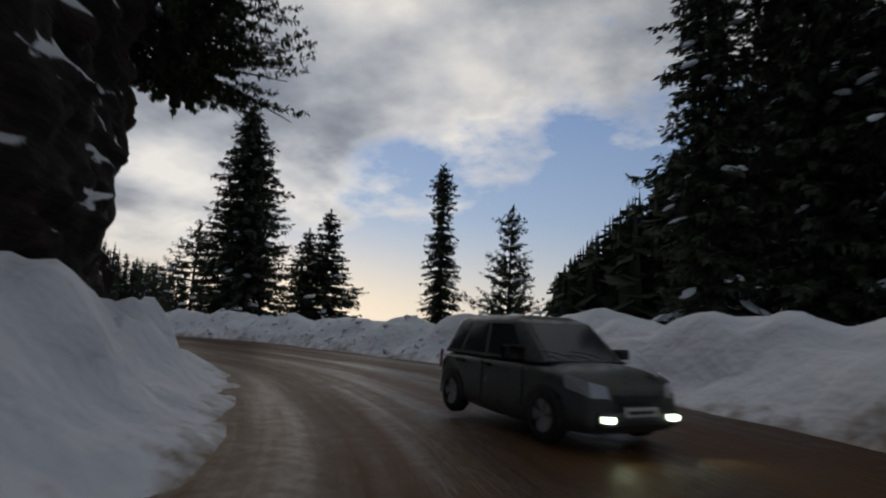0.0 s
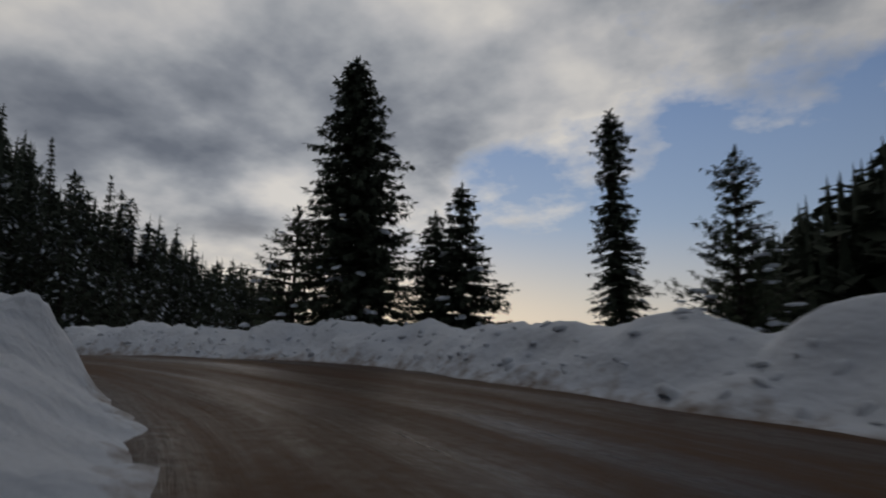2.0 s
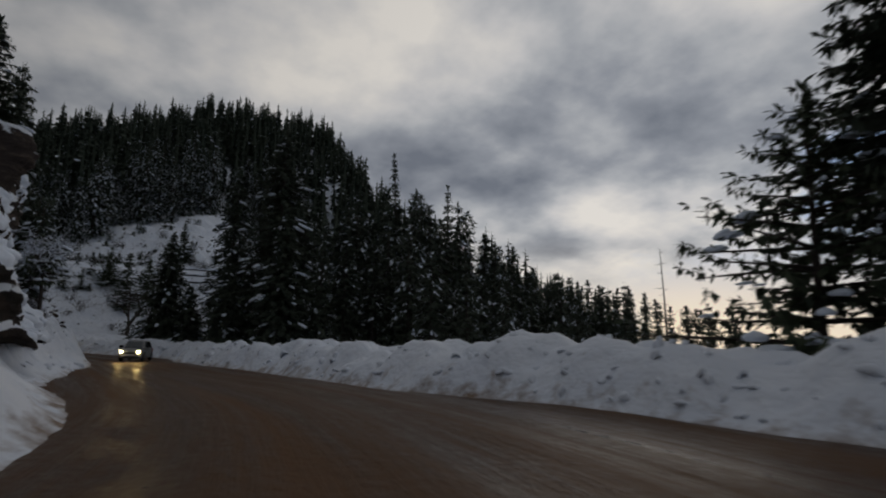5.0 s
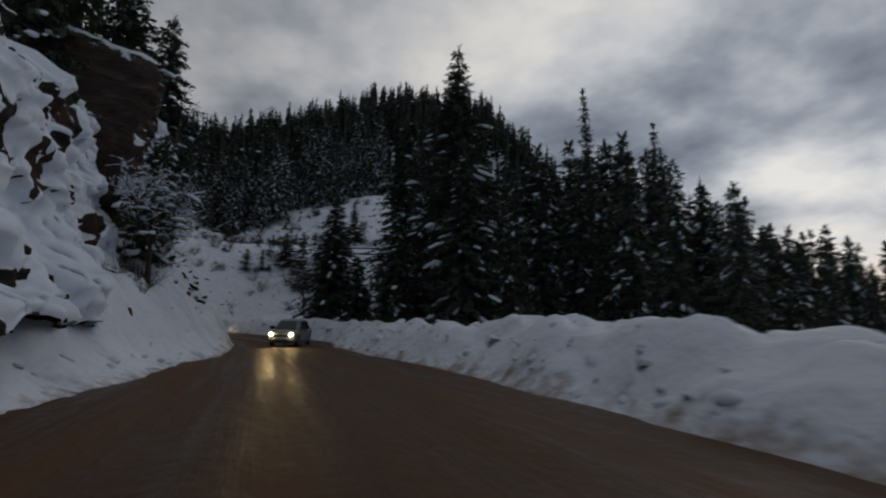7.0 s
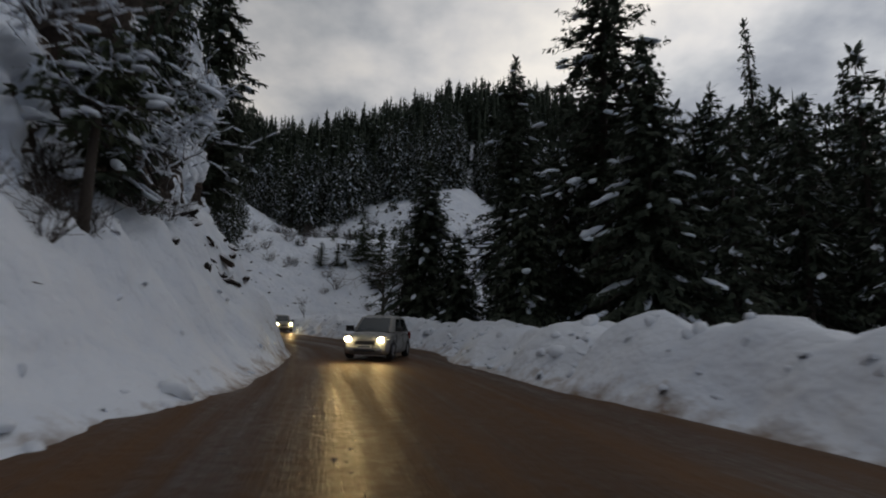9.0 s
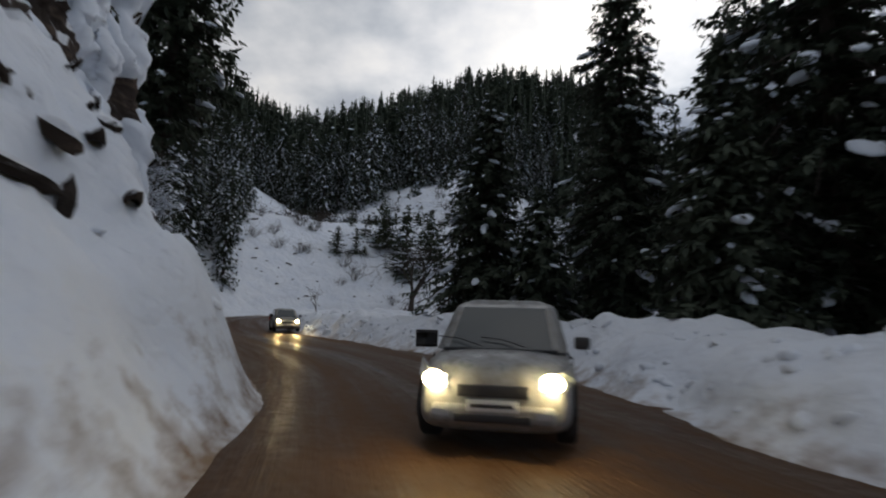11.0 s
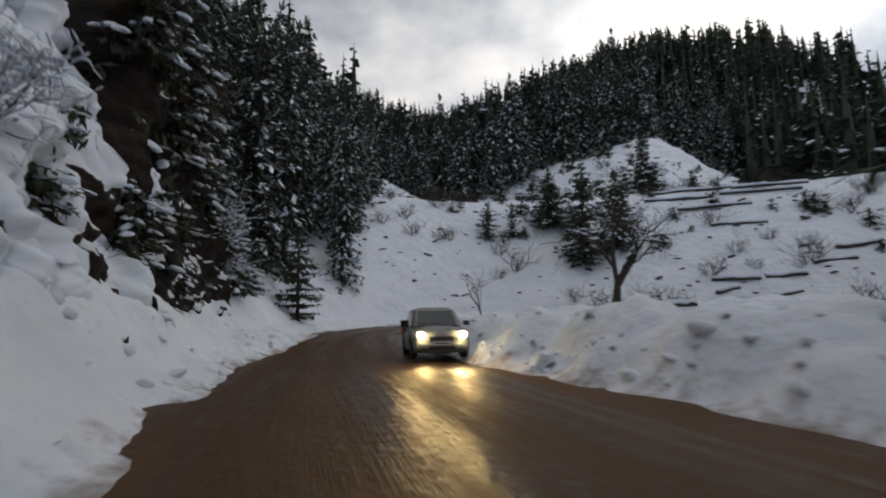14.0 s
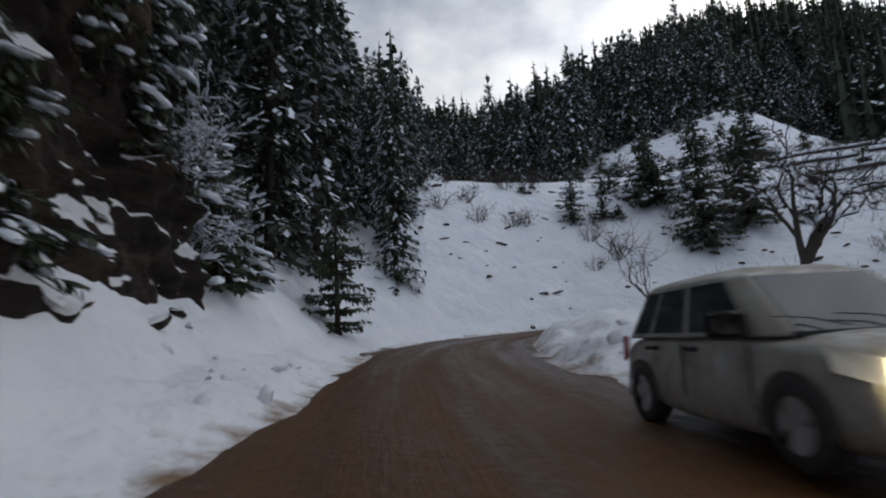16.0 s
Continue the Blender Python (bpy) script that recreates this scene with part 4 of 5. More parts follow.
def loft(stations):
    """Closed sections, each a list of (x, y, z), joined end to end."""
    n = len(stations[0])
    v = [p for s in stations for p in s]
    f = [[i * n + j, i * n + (j + 1) % n, (i + 1) * n + (j + 1) % n, (i + 1) * n + j] for i in range(len(stations) - 1) for j in range(n)]
    f += [list(range(n))[::-1], [(len(stations) - 1) * n + j for j in range(n)]]
    return v, f


def section(x, half, low, high, crown):
    """A rounded hull section at x: half width, sill and shoulder height, height at the middle."""
    pts = [(0.55, low - 0.02), (0.93, low), (1.0, low + 0.12), (1.0, (low + high) / 2), (0.975, high - 0.10), (0.90, high - 0.02), (0.6, high + (crown - high) * 0.75), (0.0, crown)]
    right = [(x, half * a, z) for a, z in pts]
    left = [(x, -half * a, z) for a, z in reversed(pts[:-1])]
    return right + left


def panel(corners, mat, out=0.007, name="pane", inset=0.0):
    """A pane set a little proud of the surface whose corners are given."""
    c = np.array(corners, float)
    mid = c.mean(0)
    c = mid + (c - mid) * (1 - inset)
    n = np.cross(c[1] - c[0], c[-1] - c[0])
    n /= np.linalg.norm(n)
    k = len(c)
    v = np.vstack([c - n * 0.012, c + n * out])
    f = [list(range(k))[::-1], [k + i for i in range(k)]] + [[i, (i + 1) % k, k + (i + 1) % k, k + i] for i in range(k)]
    return mesh_of(name, v, f, [mat], False)


def wheel(parent, x, y, r, w):
    bm = bmesh.new()
    prof = [(0.62, -0.5), (0.92, -0.5), (1.0, -0.32), (1.0, 0.32), (0.92, 0.5), (0.62, 0.5)]
    n, ring = 26, []
    for i in range(n):
        a = 2 * math.pi * i / n
        ring.append([bm.verts.new((x + math.cos(a) * r * q, y + w * t, r + math.sin(a) * r * q)) for q, t in prof])
    for i in range(n):
        for j in range(5):
            bm.faces.new((ring[i][j], ring[(i + 1) % n][j], ring[(i + 1) % n][j + 1], ring[i][j + 1]))
    tyre = part("tyre", bm_mesh("tyre", bm, TYRE), parent)
    bm = bmesh.new()
    side = 1 if y > 0 else -1
    hub = bm.verts.new((x, y + side * w * 0.38, r))
    rim = [bm.verts.new((x + math.cos(2 * math.pi * i / 20) * r * 0.64, y + side * w * (0.44 if i % 4 else 0.30), r + math.sin(2 * math.pi * i / 20) * r * 0.64)) for i in range(20)]
    back = [bm.verts.new((v.co.x, y, v.co.z)) for v in rim]
    for i in range(20):
        bm.faces.new((hub, rim[i], rim[(i + 1) % 20])), bm.faces.new((rim[i], back[i], back[(i + 1) % 20], rim[(i + 1) % 20]))
    part("rim", bm_mesh("rim", bm, RIM, 0, False), tyre)


def car(label, paint, length, width, height, lit, glow, hood=1.02, deck=None):
    """A hatchback facing +x, its origin on the ground below its middle."""
    root = tagged(new("car"), label, "car")
    L, W, H = length / 2, width / 2, height
    belt = 0.62 * H
    st = [(-L, 0.82, 0.42, 0.80, 0.84), (-L + 0.10, 0.93, 0.30, belt - 0.06, belt), (-L + 0.5, 0.99, 0.22, belt, belt + 0.02), (-0.4, 1.0, 0.14, belt, belt + 0.02), (L - 1.25, 1.0, 0.14, belt, belt + 0.01),
          (L - 0.85, 0.99, 0.16, belt - 0.05, belt), (L - 0.40, 0.97, 0.17, hood * 0.84, hood * 0.90), (L - 0.10, 0.90, 0.19, hood * 0.72, hood * 0.77), (L, 0.78, 0.24, hood * 0.58, hood * 0.62)]
    v, f = loft([section(x, W * k, lo, hi, cr) for x, k, lo, hi, cr in st])
    hull = part("body", mesh_of("body", v, f, [paint]), root)
    hull.modifiers.new("rounding", "SUBSURF").render_levels = 2
    # cabin: a tapered shell over the belt line
    lo = [(L - 0.84, 0.80), (L - 1.04, 0.93), (-0.3, 0.95), (-L + 0.25, 0.92), (-L + 0.10, 0.80)]
    hi = [(L - 1.62, 0.64), (L - 1.76, 0.72), (-0.4, 0.73), (-L + 0.62, 0.70), (-L + 0.48, 0.60)]
    z0, z1 = belt - 0.03, H
    low = [(x, W * k, z0) for x, k in lo] + [(x, -W * k, z0) for x, k in reversed(lo)]
    mid = [((a[0] * 0.22 + b[0] * 0.78), W * (a[1] * 0.22 + b[1] * 0.78), z0 + (z1 - z0) * 0.84) for a, b in zip(lo, hi)]
    mid = mid + [(x, -y, z) for x, y, z in reversed(mid)]
    top = [(x, W * k, z1 - 0.05) for x, k in hi] + [(x, -W * k, z1 - 0.05) for x, k in reversed(hi)]
    cap = [(x * 0.85 - 0.03, W * k * 0.72, z1) for x, k in hi] + [(x * 0.85 - 0.03, -W * k * 0.72, z1) for x, k in reversed(hi)]
    v, f = loft([low, mid, top, cap])
    bm = bmesh.new()
    vs = [bm.verts.new(p) for p in v]
    for q in f:
        bm.faces.new([vs[k] for k in q])
    part("cabin", bm_mesh("cabin", bm, paint, 0.03), root)

    def skin(a, b, i, j, u, w):
        """A place on the wall between two columns of the cabin."""
        p, q = np.array(low[i]) * (1 - u) + np.array(low[j]) * u, np.array(mid[i]) * (1 - u) + np.array(mid[j]) * u
        return p * (1 - w) + q * w

    for nm, i, j, u0, u1 in (("windscreen", 9, 0, 0.05, 0.95), ("rear_window", 4, 5, 0.08, 0.92)):
        part(nm, panel([skin(0, 0, i, j, u0, 0.06), skin(0, 0, i, j, u1, 0.06), skin(0, 0, i, j, u1, 0.98), skin(0, 0, i, j, u0, 0.98)], GLASS), root)
    for i, j, u0, u1 in ((1, 2, 0.10, 0.93), (2, 3, 0.03, 0.55), (2, 3, 0.62, 0.93), (7, 8, 0.07, 0.90), (6, 7, 0.45, 0.97), (6, 7, 0.07, 0.38)):
        part("side_window", panel([skin(0, 0, i, j, u0, 0.10), skin(0, 0, i, j, u1, 0.10), skin(0, 0, i, j, u1, 0.94), skin(0, 0, i, j, u0, 0.94)], GLASS), root)
    for x in (L - 0.72, -L + 0.62):
        for y in (W - 0.09, -W + 0.09):
            wheel(root, x, y, 0.31, 0.20)
            bm = bmesh.new()
            ring = [[bm.verts.new((x + math.cos(a) * q, y + math.copysign(0.098, y), 0.30 + math.sin(a) * q)) for q in (0.31, 0.37)] for a in np.linspace(-0.15, 3.29, 16)]
            for a, b in zip(ring, ring[1:]):
                bm.faces.new((a[0], b[0], b[1], a[1]))
            part("wheel_arch", bm_mesh("wheel_arch", bm, TRIM), root)
    part("bumper", bm_mesh("bumper", box_bm(L - 0.16, L + 0.05, -W * 0.74, W * 0.74, 0.26, 0.44), paint, 0.05), root)
    part("grille", bm_mesh("grille", box_bm(L - 0.10, L + 0.02, -W * 0.42, W * 0.42, hood * 0.50, hood * 0.61), TRIM, 0.012), root)
    part("air_intake", bm_mesh("air_intake", box_bm(L, L + 0.056, -W * 0.45, W * 0.45, 0.28, 0.36), TRIM, 0.012), root)
    plate = part("number_plate", bm_mesh("number_plate", box_bm(L + 0.04, L + 0.062, -0.25, 0.25, 0.385, 0.49), PLATE, 0.006), root)
    part("lettering_bar", bm_mesh("lettering_bar", box_bm(L + 0.062, L + 0.066, -0.20, 0.20, 0.42, 0.455), TRIM), plate)
    part("bonnet_edge", bm_mesh("bonnet_edge", box_bm(L - 0.88, L - 0.82, -W * 0.78, W * 0.78, belt - 0.03, belt + 0.006), TRIM, 0.008), root)
    for sgn in (-1, 1):
        y = sgn * W
        lamp = [(L - 0.40, 0.955 * y, hood * 0.82), (L - 0.10, 0.80 * y, hood * 0.745), (L - 0.02, 0.56 * y, hood * 0.70), (L + 0.012, 0.55 * y, hood * 0.57), (L - 0.05, 0.80 * y, hood * 0.575), (L - 0.33, 0.975 * y, hood * 0.66)]
        if sgn > 0:
            lamp = lamp[::-1]
        lens = part("headlamp", panel(lamp, LAMP_OFF, 0.02), root, "lit headlamp" if lit else "unlit headlamp")
        if lit:
            ring = [(L + 0.045, 0.70 * y + 0.105 * math.cos(a), hood * 0.655 + 0.085 * math.sin(a)) for a in np.linspace(0, 2 * math.pi, 12, endpoint=False)]
            part("bulb", panel(ring, HEAD_GLOW, 0.02), lens, "glaring yellow-white bulb")
        fog = [(L + 0.045, 0.72 * y, 0.40), (L + 0.06, 0.50 * y, 0.39), (L + 0.06, 0.52 * y, 0.33), (L + 0.045, 0.72 * y, 0.34)]
        if sgn > 0:
            fog = fog[::-1]
        part("fog_lamp", panel(fog, FOG_GLOW if not lit else LAMP_OFF, 0.012), root, "lit fog lamp" if not lit else "")
        tail = [(-L + 0.02, 0.83 * y, belt - 0.02), (-L + 0.22, 0.985 * y, belt), (-L + 0.18, 0.99 * y, belt - 0.28), (-L - 0.01, 0.84 * y, belt - 0.24)]
        if sgn < 0:
            tail = tail[::-1]
        part("tail_lamp", panel(tail[::-1], RED_LAMP, 0.02), root, "dark red tail lamp")
        bm = box_bm(L - 1.30, L - 1.12, sgn * (W + 0.02), sgn * (W + 0.19), belt + 0.01, belt + 0.15)
        part("wing_mirror", bm_mesh("wing_mirror", bm, TRIM, 0.03), root)
        for xx in (L - 2.0, L - 2.75):
            part("door_handle", bm_mesh("door_handle", box_bm(xx - 0.09, xx + 0.09, sgn * W * 0.985, sgn * (W + 0.025), belt - 0.14, belt - 0.11), TRIM, 0.008), root)
        for xx in (L - 1.15, L - 2.15):
            part("door_seam", bm_mesh("door_seam", box_bm(xx - 0.006, xx + 0.006, sgn * W * 0.985, sgn * (W * 0.985 + 0.017), 0.36, belt - 0.08), TRIM), root)
    for k in (0.28, -0.22):
        part("wiper", mesh_of("wiper", *tube([(L - 0.83, k * W * 1.2, belt + 0.03), (L - 0.93, k * W * 1.2 - 0.25, belt + 0.10), (L - 0.96, k * W * 1.2 - 0.5, belt + 0.12)], [0.008, 0.007, 0.006], 5), [TRIM]), root)
    return root


def headlights(root, length, width, z, color, power, spread, down, turn=0.0):
    """The two beams of a lit car."""
    for sgn in (-1, 1):
        lamp = bpy.data.lights.new("headlight_beam", "SPOT")
        lamp.energy, lamp.color, lamp.spot_size, lamp.spot_blend, lamp.shadow_soft_size = power, color, radians(spread), 0.7, 0.06
        ob = new("headlight_beam", lamp)
        eye = root.matrix_basis @ Vector((length / 2 + 0.12, sgn * width * 0.36, z))
        aim = root.matrix_basis @ Vector((length / 2 + 10, sgn * width * 0.30 + turn, z - 10 * math.tan(radians(down))))
        ob.matrix_world = look(eye, aim)


def park(root, x, y, heading):
    s, _ = along([x], [y])
    root.matrix_basis = pose(x, y, float(road_height(s)[0]) + 0.012, 0, 0, heading)
    return root


DARK_PAINT = make_paint("dark_grey_paint", (0.045, 0.058, 0.055))
SILVER = make_paint("silver_paint", (0.22, 0.225, 0.225))
WHITE = make_paint("muddy_pale_paint", (0.22, 0.215, 0.195))
c = park(car("muddy dark grey hatchback with fog lamps lit", DARK_PAINT, 3.65, 1.62, 1.50, False, None), -1.45, 8.15, -43)
headlights(c, 3.65, 1.62, 0.36, (0.85, 1.0, 0.65), 14, 90, 10)
c = park(car("small silver hatchback with headlamps on", SILVER, 3.6, 1.60, 1.50, True, None), -74.6, 18.0, -11)
headlights(c, 3.6, 1.60, 0.66, (1.0, 0.66, 0.24), 80, 70, 3.5, 3.2)
c = park(car("pale muddy hatchback with glaring headlamps", WHITE, 3.7, 1.65, 1.48, True, None), -105.2, 6.95, 22)
headlights(c, 3.7, 1.65, 0.66, (1.0, 0.66, 0.24), 75, 80, 4.0, -0.2)


# ---- bare trees and shrubs ----
def bare_tree(name, label, height, seed, girth, depth=5, spread=0.6, snow=True, category="bare tree", fork=0.28, stems=1, twig=None):
    rng = np.random.default_rng(seed)
    root = tagged(new(name), label, category)
    trunk, twigs, white = Pile(), Pile(), Pile()

    def grow(p, way, length, r, k):
        n = 5 if stems == 1 else 3
        pts, d = [np.array(p)], np.array(way, float)
        for i in range(n):
            d = d + rng.normal(0, 0.06 if k == 0 else 0.17, 3) + np.array([0, 0, 0.10 if k < 3 else -0.02])
            d /= np.linalg.norm(d)
            pts.append(pts[-1] + d * length / n)
        (trunk if k < 2 else twigs).add(*tube(pts, r * np.linspace(1, 0.62, n + 1), (8 if k < 2 else 4 if k < 3 else 3) if stems == 1 else 4 if k == 0 else 3))
        if snow and 0 < k < 4 and abs(d[2]) < 0.75:
            for q in pts[1::2]:
                lump(white, q + np.array([0, 0, r * 0.7]), d, (length / n * 0.9, r * 1.1 + 0.015, r * 0.8 + 0.015), rng)
        if k >= depth:
            return
        for j in range(int(rng.integers(2, 4)) + (2 if k == 0 else 0)):
            a = rng.normal(0, 1, 3)
            w = d * (1 - spread * 0.5) + spread * a / np.linalg.norm(a) * 1.25 + np.array([0, 0, 0.45 if k == 0 else 0.12])
            at = pts[-1] if j < 2 else pts[int(rng.integers(n - 2, n))]
            grow(at, w / np.linalg.norm(w), length * rng.uniform(0.62, 0.9) * (1.25 if k == 0 else 1), r * rng.uniform(0.5, 0.68), k + 1)

    for k in range(stems):
        lean = (0.05, 0.02, 1.0) if stems == 1 else (0.8 * math.cos(k * 2.4), 0.8 * math.sin(k * 2.4), 0.9)
        grow((0, 0, -0.3), lean, height * fork * (1 if stems == 1 else rng.uniform(0.6, 1.1)), girth, 0)
    part("trunk", trunk.mesh("trunk", BARK), root)
    part("twig_crown", twigs.mesh("twig_crown", twig or BARK), root)
    if white.n:
        tagged(part("snow_load", white.mesh("snow_load", TREESNOW), root, "ridges of snow along the limbs"), kind="stuff")
    return root


stand(bare_tree("bare_tree", "spreading leafless tree with a thick dark trunk", 16.5, 306, 0.36, 7, 0.56, fork=0.16), -130.6, 14.2, 1.4, 0)
stand(bare_tree("bare_tree", "thin leafless tree on the snowy slope", 3.6, 303, 0.045, 4, 0.5, False), -117.3, 6.5, None, 40)
for i, (x, y, h, sd) in enumerate(((-147, 12.5, 11.0, 311), (-149.5, 16.0, 8.5, 312), (-152, 9.0, 6.5, 314), (-172, 22, 10.0, 315))):
    stand(conifer("pine_tree", "grey-green pine behind the leafless tree", h, 3.0, sd, 22, 7, 0.25, 5.0, 0.55, 0.25, 0.06, 0.6, PINE, 0.2), x, y, None, 70 * i)
for i, (x, y, h, sd) in enumerate(((-148.0, 2.4, 4.6, 321), (-149.5, 4.9, 4.0, 322), (-158.5, -3.8, 2.0, 323), (-163.5, -5.0, 2.4, 324), (-170, 4, 3.0, 325), (-165, 9.5, 3.2, 326), (-119.5, -5.2, 5.4, 327), (-134, -12.5, 4.6, 328), (-139, -9.5, 4.0, 329))):
    stand(conifer("young_pine", "small young pine growing out of the snow slope", h, h * 0.36, sd, 14, 6, 0.12, 8.0, 0.34, 0.35, 0.10, 0.5, PINE, 0.25, category="young tree"), x, y, None, 50 * i)
stand(conifer("young_pine", "crooked young pine at the foot of the rock", 4.6, 2.0, 331, 8, 6, 0.1, 8.0, 0.36, 0.6, 0.5, 0.3, PINE, 0.25, category="young tree", bend=0.35), -64.3, 13.4, None, 200)
for i, (s, o, h, bd) in enumerate(((124.0, 4.4, 4.2, 0.2), (126.2, 5.0, 3.4, 0.35), (123.2, 5.8, 5.0, 0.1), (109.0, 5.4, 3.2, 0.3), (120.5, 6.0, 4.0, 0.2), (101.5, 5.2, 4.0, 0.2), (104.0, 5.6, 4.5, 0.2))):
    x, y = (float(q) for q in beside(s, o))
    stand(conifer("young_pine", "frosted young pine bowed under snow by the rock", h, h * 0.36, 335 + i, 12, 7, 0.35, 9.0, 0.30, 0.9, 0.15, 0.4, PINE, 0.3, category="young tree", bend=bd), x, y, None, 40 * i)
ledge_rng = np.random.default_rng(45)
for i in range(20):
    s, up = (ledge_rng.uniform(112.5, 123.5), ledge_rng.uniform(2.0, 9.0)) if i < 16 else (76.0 + 1.1 * (i - 16), 4.5 + 1.3 * (i - 16))
    x, y = (float(q) for q in beside(s, 4.3 + 0.05 * up + ledge_rng.uniform(0, 0.5)))
    h = ledge_rng.uniform(2.4, 4.2)
    stand(conifer("young_fir", "young fir loaded with snow on a rock ledge", h, h * 0.42, 420 + i, 12, 7, 0.5, 8.0, 0.34, 0.55, 0.04, 0.45, FIR, 0.3, category="young tree", bend=0.2), x, y, float(road_height(s)) + up, 47 * i)
FROST = make_plain("frosted_twigs", (0.28, 0.29, 0.31), 0.85, 0, 0.4, 14.0, 0.4)
for i, (s, o, z, h) in enumerate(((76.6, 4.0, 4.2, 4.6), (74.2, 4.4, 4.4, 3.6), (78.4, 4.1, 6.0, 4.0), (71.5, 4.6, 5.5, 3.2), (100.0, 4.6, 4.4, 4.2), (103.2, 4.8, 5.8, 4.2), (106.5, 4.8, 4.0, 3.8), (121.8, 4.3, 4.6, 5.0), (123.0, 4.6, 3.0, 4.0))):
    x, y = (float(q) for q in beside(s, o))
    stand(bare_tree("frosted_bush", "twiggy bush white with frost on a rock ledge", h * 0.85, 361 + i, 0.028, 3, 0.85, True, "bush", 0.24, 6, FROST), x, y, z, 60 * i)
rng = np.random.default_rng(33)
BUSHES = [conifer("bush", "low dark bush dusted with snow on the clearing", h, h * 0.62, 350 + i, 7, 6, 0.15, 7.0, 0.36, 0.35, 0.02, 0.35, PINE, 0.35, category="bush") for i, h in enumerate((1.3, 1.9, 2.7))]
for i in range(150):
    x, y = (rng.uniform(-205, -143), rng.uniform(-15, 50)) if i < 85 else (rng.uniform(-186, -150), rng.uniform(-8, 34))
    m = pose(x, y, ground_at(x, y) - 0.25, rng.uniform(-14, 14), 0, rng.uniform(0, 360))
    if i < 3:
        BUSHES[i].matrix_basis = m
    else:
        sc = rng.uniform(0.5, 1.3) if i < 85 else rng.uniform(0.3, 0.8)
        copy_thing(BUSHES[i % 3], m).matrix_basis = m @ Matrix.Diagonal((sc, sc * rng.uniform(0.7, 1.4), sc * 0.9, 1))
shrub = bare_tree("shrub", "leafless shrub poking through the snow", 2.8, 341, 0.028, 2, 0.8, False, "shrub", 0.30, 6)
stand(shrub, -160.0, 2.0)
for i in range(156):
    if i < 110:
        x, y = rng.uniform(-188, -139), rng.uniform(-14, 44)
    else:
        s, o = (rng.uniform(70, 81) if i % 3 else rng.uniform(96, 119)), rng.uniform(4.2, 6.5)
        x, y = (float(q) for q in beside(s, o))
    sc = rng.uniform(0.9, 2.0) if i < 110 else rng.uniform(0.35, 0.8)
    c = copy_thing(shrub, pose(x, y, ground_at(x, y) - 0.1, 0, 0, rng.uniform(0, 360)))
    c.matrix_basis = c.matrix_basis @ Matrix.Diagonal((sc, sc, sc, 1))


def dead_tree(x, y, z, height, seed):
    """A dead conifer: a bare pole with short broken arms."""
    rng = np.random.default_rng(seed)
    root = tagged(new("dead_tree"), "dead bare conifer standing above the low wood", "dead tree")
    root.location = (x, y, z)
    t = np.linspace(0, 1, 9)
    axis = np.stack([0.25 * np.sin(3 * t), 0.12 * np.sin(4 * t), t * height], 1)
    part("trunk", mesh_of("trunk", *tube(axis, 0.17 * (1 - t) + 0.03, 7), [BARK]), root)
    for k in range(34):
        f = rng.uniform(0.3, 0.98)
        at = np.array([np.interp(f, t, axis[:, i]) for i in range(3)])
        a, ln = rng.uniform(0, 6.28), (1.5 - f) * rng.uniform(0.5, 1.3)
        out = np.array([math.cos(a), math.sin(a), -0.25])
        u = np.linspace(0, 1, 4)
        pts = at + out * (u * ln)[:, None] + np.array([0, 0, 0.25]) * (u ** 2 * ln)[:, None]
        part("branch", mesh_of("branch", *tube(pts, 0.035 * (1 - 0.75 * u), 4), [BARK]), root)


dead_tree(-71.4, 69.3, -5.0, 17.2, 391)

# ---- timber terraces on the clearing ----
TIMBER = make_plain("weathered_timber", (0.06, 0.05, 0.042), 0.9, 0, 0.4, 6.0, 0.7)


def log_at(x0, y0, x1, y1, r, lift, seed):
    rng = np.random.default_rng(seed)
    t = np.linspace(0, 1, 6)
    x, y = x0 + (x1 - x0) * t, y0 + (y1 - y0) * t
    z = surface(x, y)
    z = np.interp(t, [0, 1], [z[0], z[-1]]) * 0.6 + z.mean() * 0.4 + lift
    p = np.stack([x, y, z + rng.normal(0, 0.04, 6)], 1)
    mid = p.mean(0)
    root = tagged(new("timber_log"), "dark timber log capped with snow on the slope", "log", "terrace logs")
    root.location = mid
    part("log", mesh_of("log", *tube(p - mid, np.full(6, r), 8), [TIMBER]), root)
    cap = p - mid + np.array([0, 0, r * 0.95])
    v, f = tube(cap, r * rng.uniform(0.75, 1.35, 6), 6)
    part("snow_cap", mesh_of("snow_cap", v, f, [TREESNOW]), root, "rounded cap of snow")


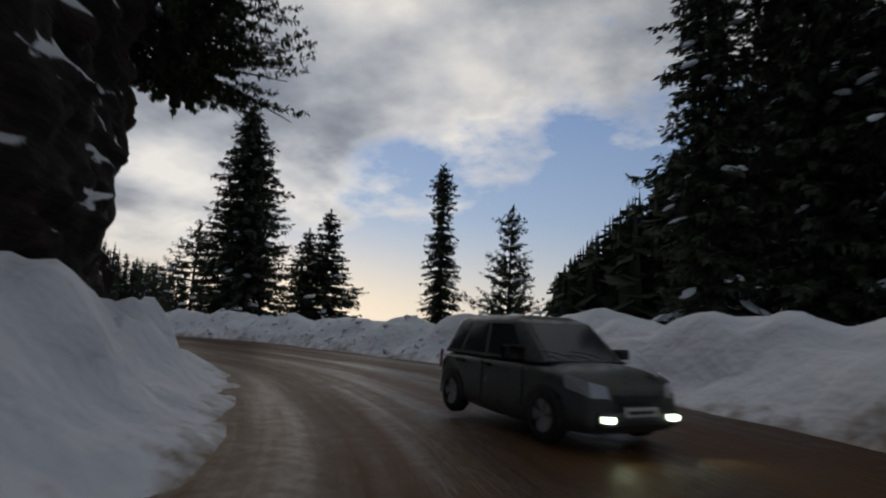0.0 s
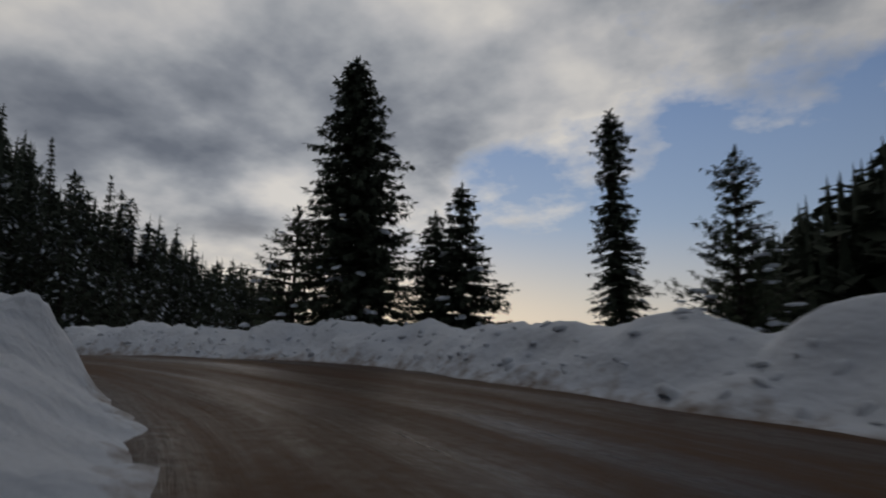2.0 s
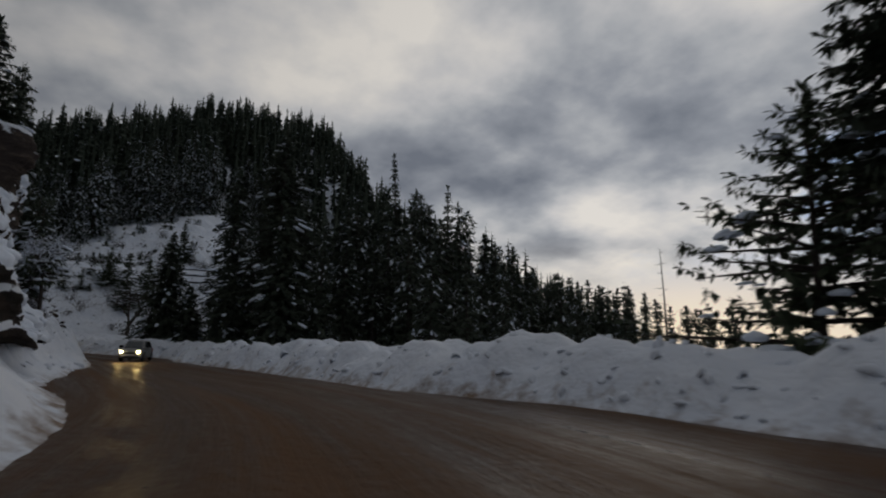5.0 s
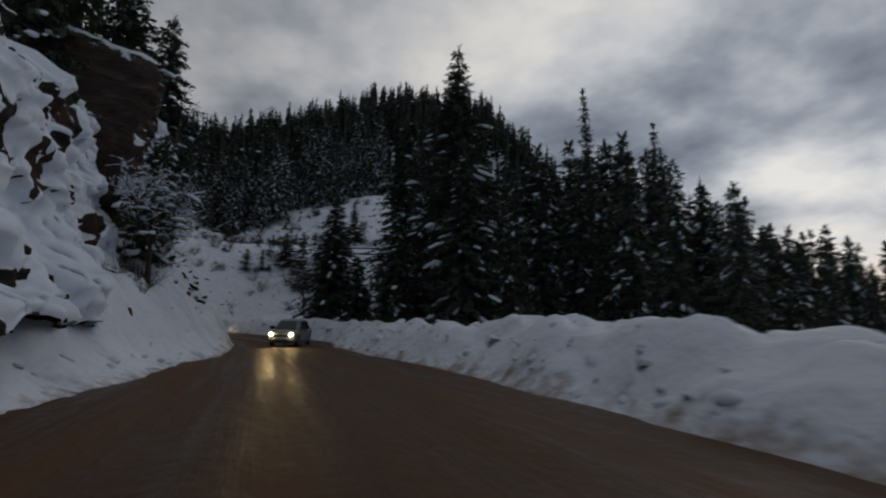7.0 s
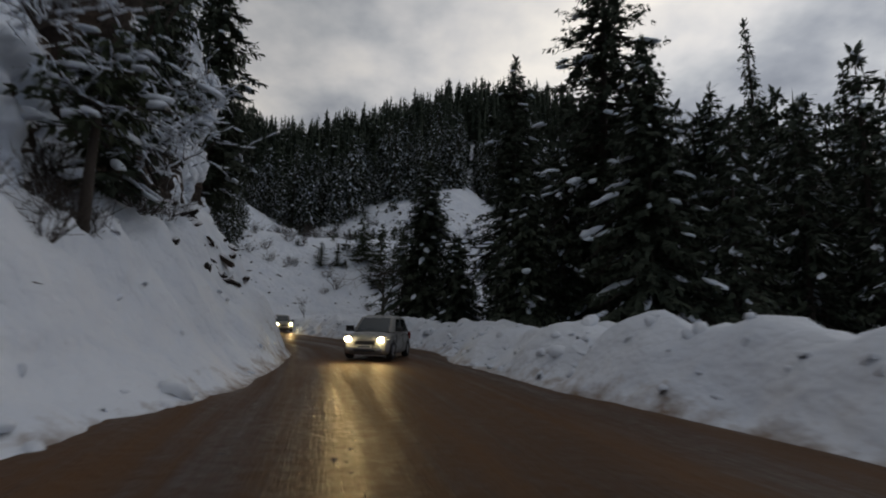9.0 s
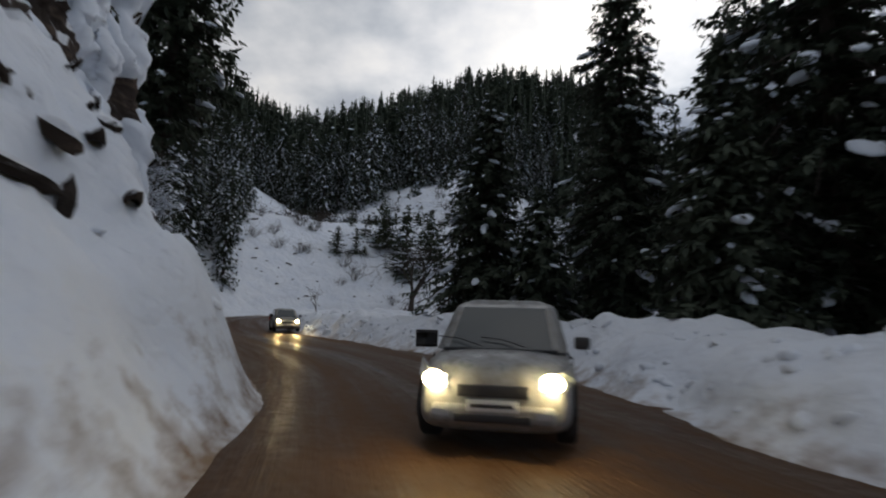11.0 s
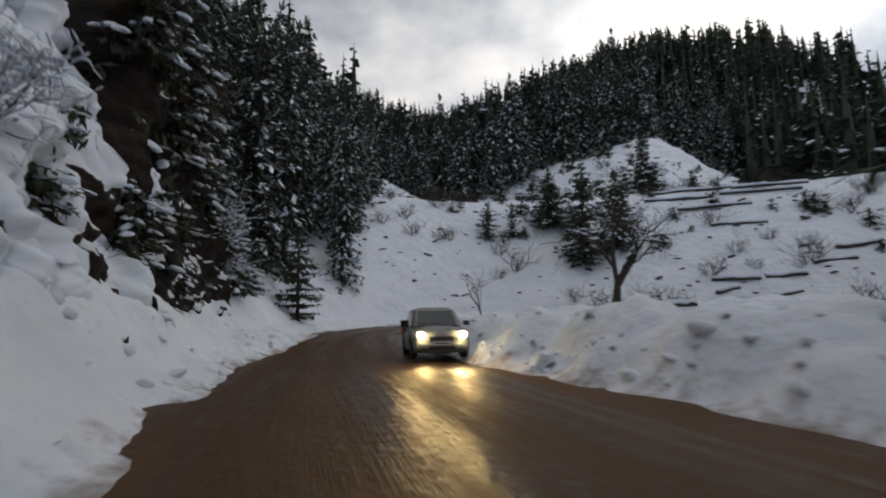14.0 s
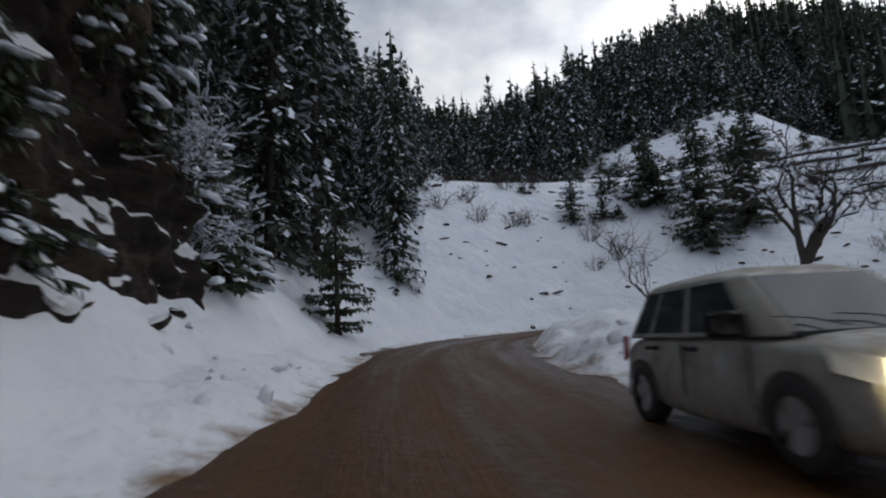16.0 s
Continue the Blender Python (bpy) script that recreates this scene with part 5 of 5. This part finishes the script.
for i, (x0, y0, x1, y1) in enumerate(((-161.4, 21.2, -159.2, 29.6), (-159.0, 30.0, -159.0, 38.2), (-157.6, 20.0, -157.2, 27.4), (-157.5, 28.3, -156.8, 36.7), (-155.1, 23.2, -155.3, 31.0),
                                      (-152.6, 26.0, -152.4, 31.5), (-163.5, 26.0, -162.5, 35.0), (-145.3, 24.0, -145.1, 28.2), (-145.2, 28.6, -145.4, 32.2), (-143.8, 24.0, -144.7, 26.2),
                                      (-128.8, 17.5, -129.0, 19.3), (-125.6, 15.0, -127.7, 16.1), (-146.4, 33.1, -146.7, 36.9), (-147.6, 35.6, -148.1, 39.6), (-143.2, 28.6, -143.6, 31.0))):
    log_at(x0, y0, x1, y1, 0.17, 0.14, 400 + i)


# ---- dark earth and stumps that show through the snow of the clearing ----
def clearing_litter():
    rng, pile = np.random.default_rng(71), Pile()
    for _ in range(480):
        x, y = rng.uniform(-190, -136), rng.uniform(-12, 40)
        sz = rng.uniform(0.08, 0.28)
        lump(pile, (x, y, ground_at(x, y) + sz * 0.05), (rng.normal(0, 0.4), 1.0, rng.normal(0, 0.2)), (sz * rng.uniform(0.8, 2.4), sz * rng.uniform(0.5, 0.9), sz * rng.uniform(0.4, 0.8)), rng)
    tagged(new("clearing_litter", pile.mesh("clearing_litter", TIMBER, False)), "dark clods and stumps showing through the snow slope", "stones", kind="stuff")


clearing_litter()


for i, (x, y, sz) in enumerate(((-133.6, 0.4, 0.22), (-138.1, 2.3, 0.17))):
    pile = Pile()
    lump(pile, (0, 0, 0.06), (1.0, 0.4, 0.2), (sz, sz * 0.7, sz * 0.9), np.random.default_rng(91 + i))
    tagged(new("stone", pile.mesh("stone", ROCK, False)), "dark stone lying on the snow slope", "stone").location = (x, y, ground_at(x, y))


# ---- clods of ploughed snow lying on the banks ----
def snow_clods():
    rng, pile = np.random.default_rng(81), Pile()
    for i in range(620):
        s = rng.uniform(14, 122)
        if i % 3 or s < 58:
            o = float(right_edge(s)) - 0.5 - abs(rng.normal(0, 1.1))
        else:
            o = float(left_edge(s)) + 0.4 + abs(rng.normal(0, 1.0 if s < 58 else 1.9))
        x, y = (float(q) for q in beside(s, o))
        sz = rng.uniform(0.05, 0.15) * (1.8 if rng.random() < 0.06 else 1.0)
        lump(pile, (x, y, ground_at(x, y) - sz * 0.05), rng.normal(0, 1, 3), (sz * rng.uniform(0.8, 1.7), sz * rng.uniform(0.7, 1.2), sz * rng.uniform(0.5, 1.0)), rng)
    tagged(new("snow_clods", pile.mesh("snow_clods", SNOW, True)), "clods of ploughed snow lying on the roadside banks", "snow", kind="stuff")


snow_clods()
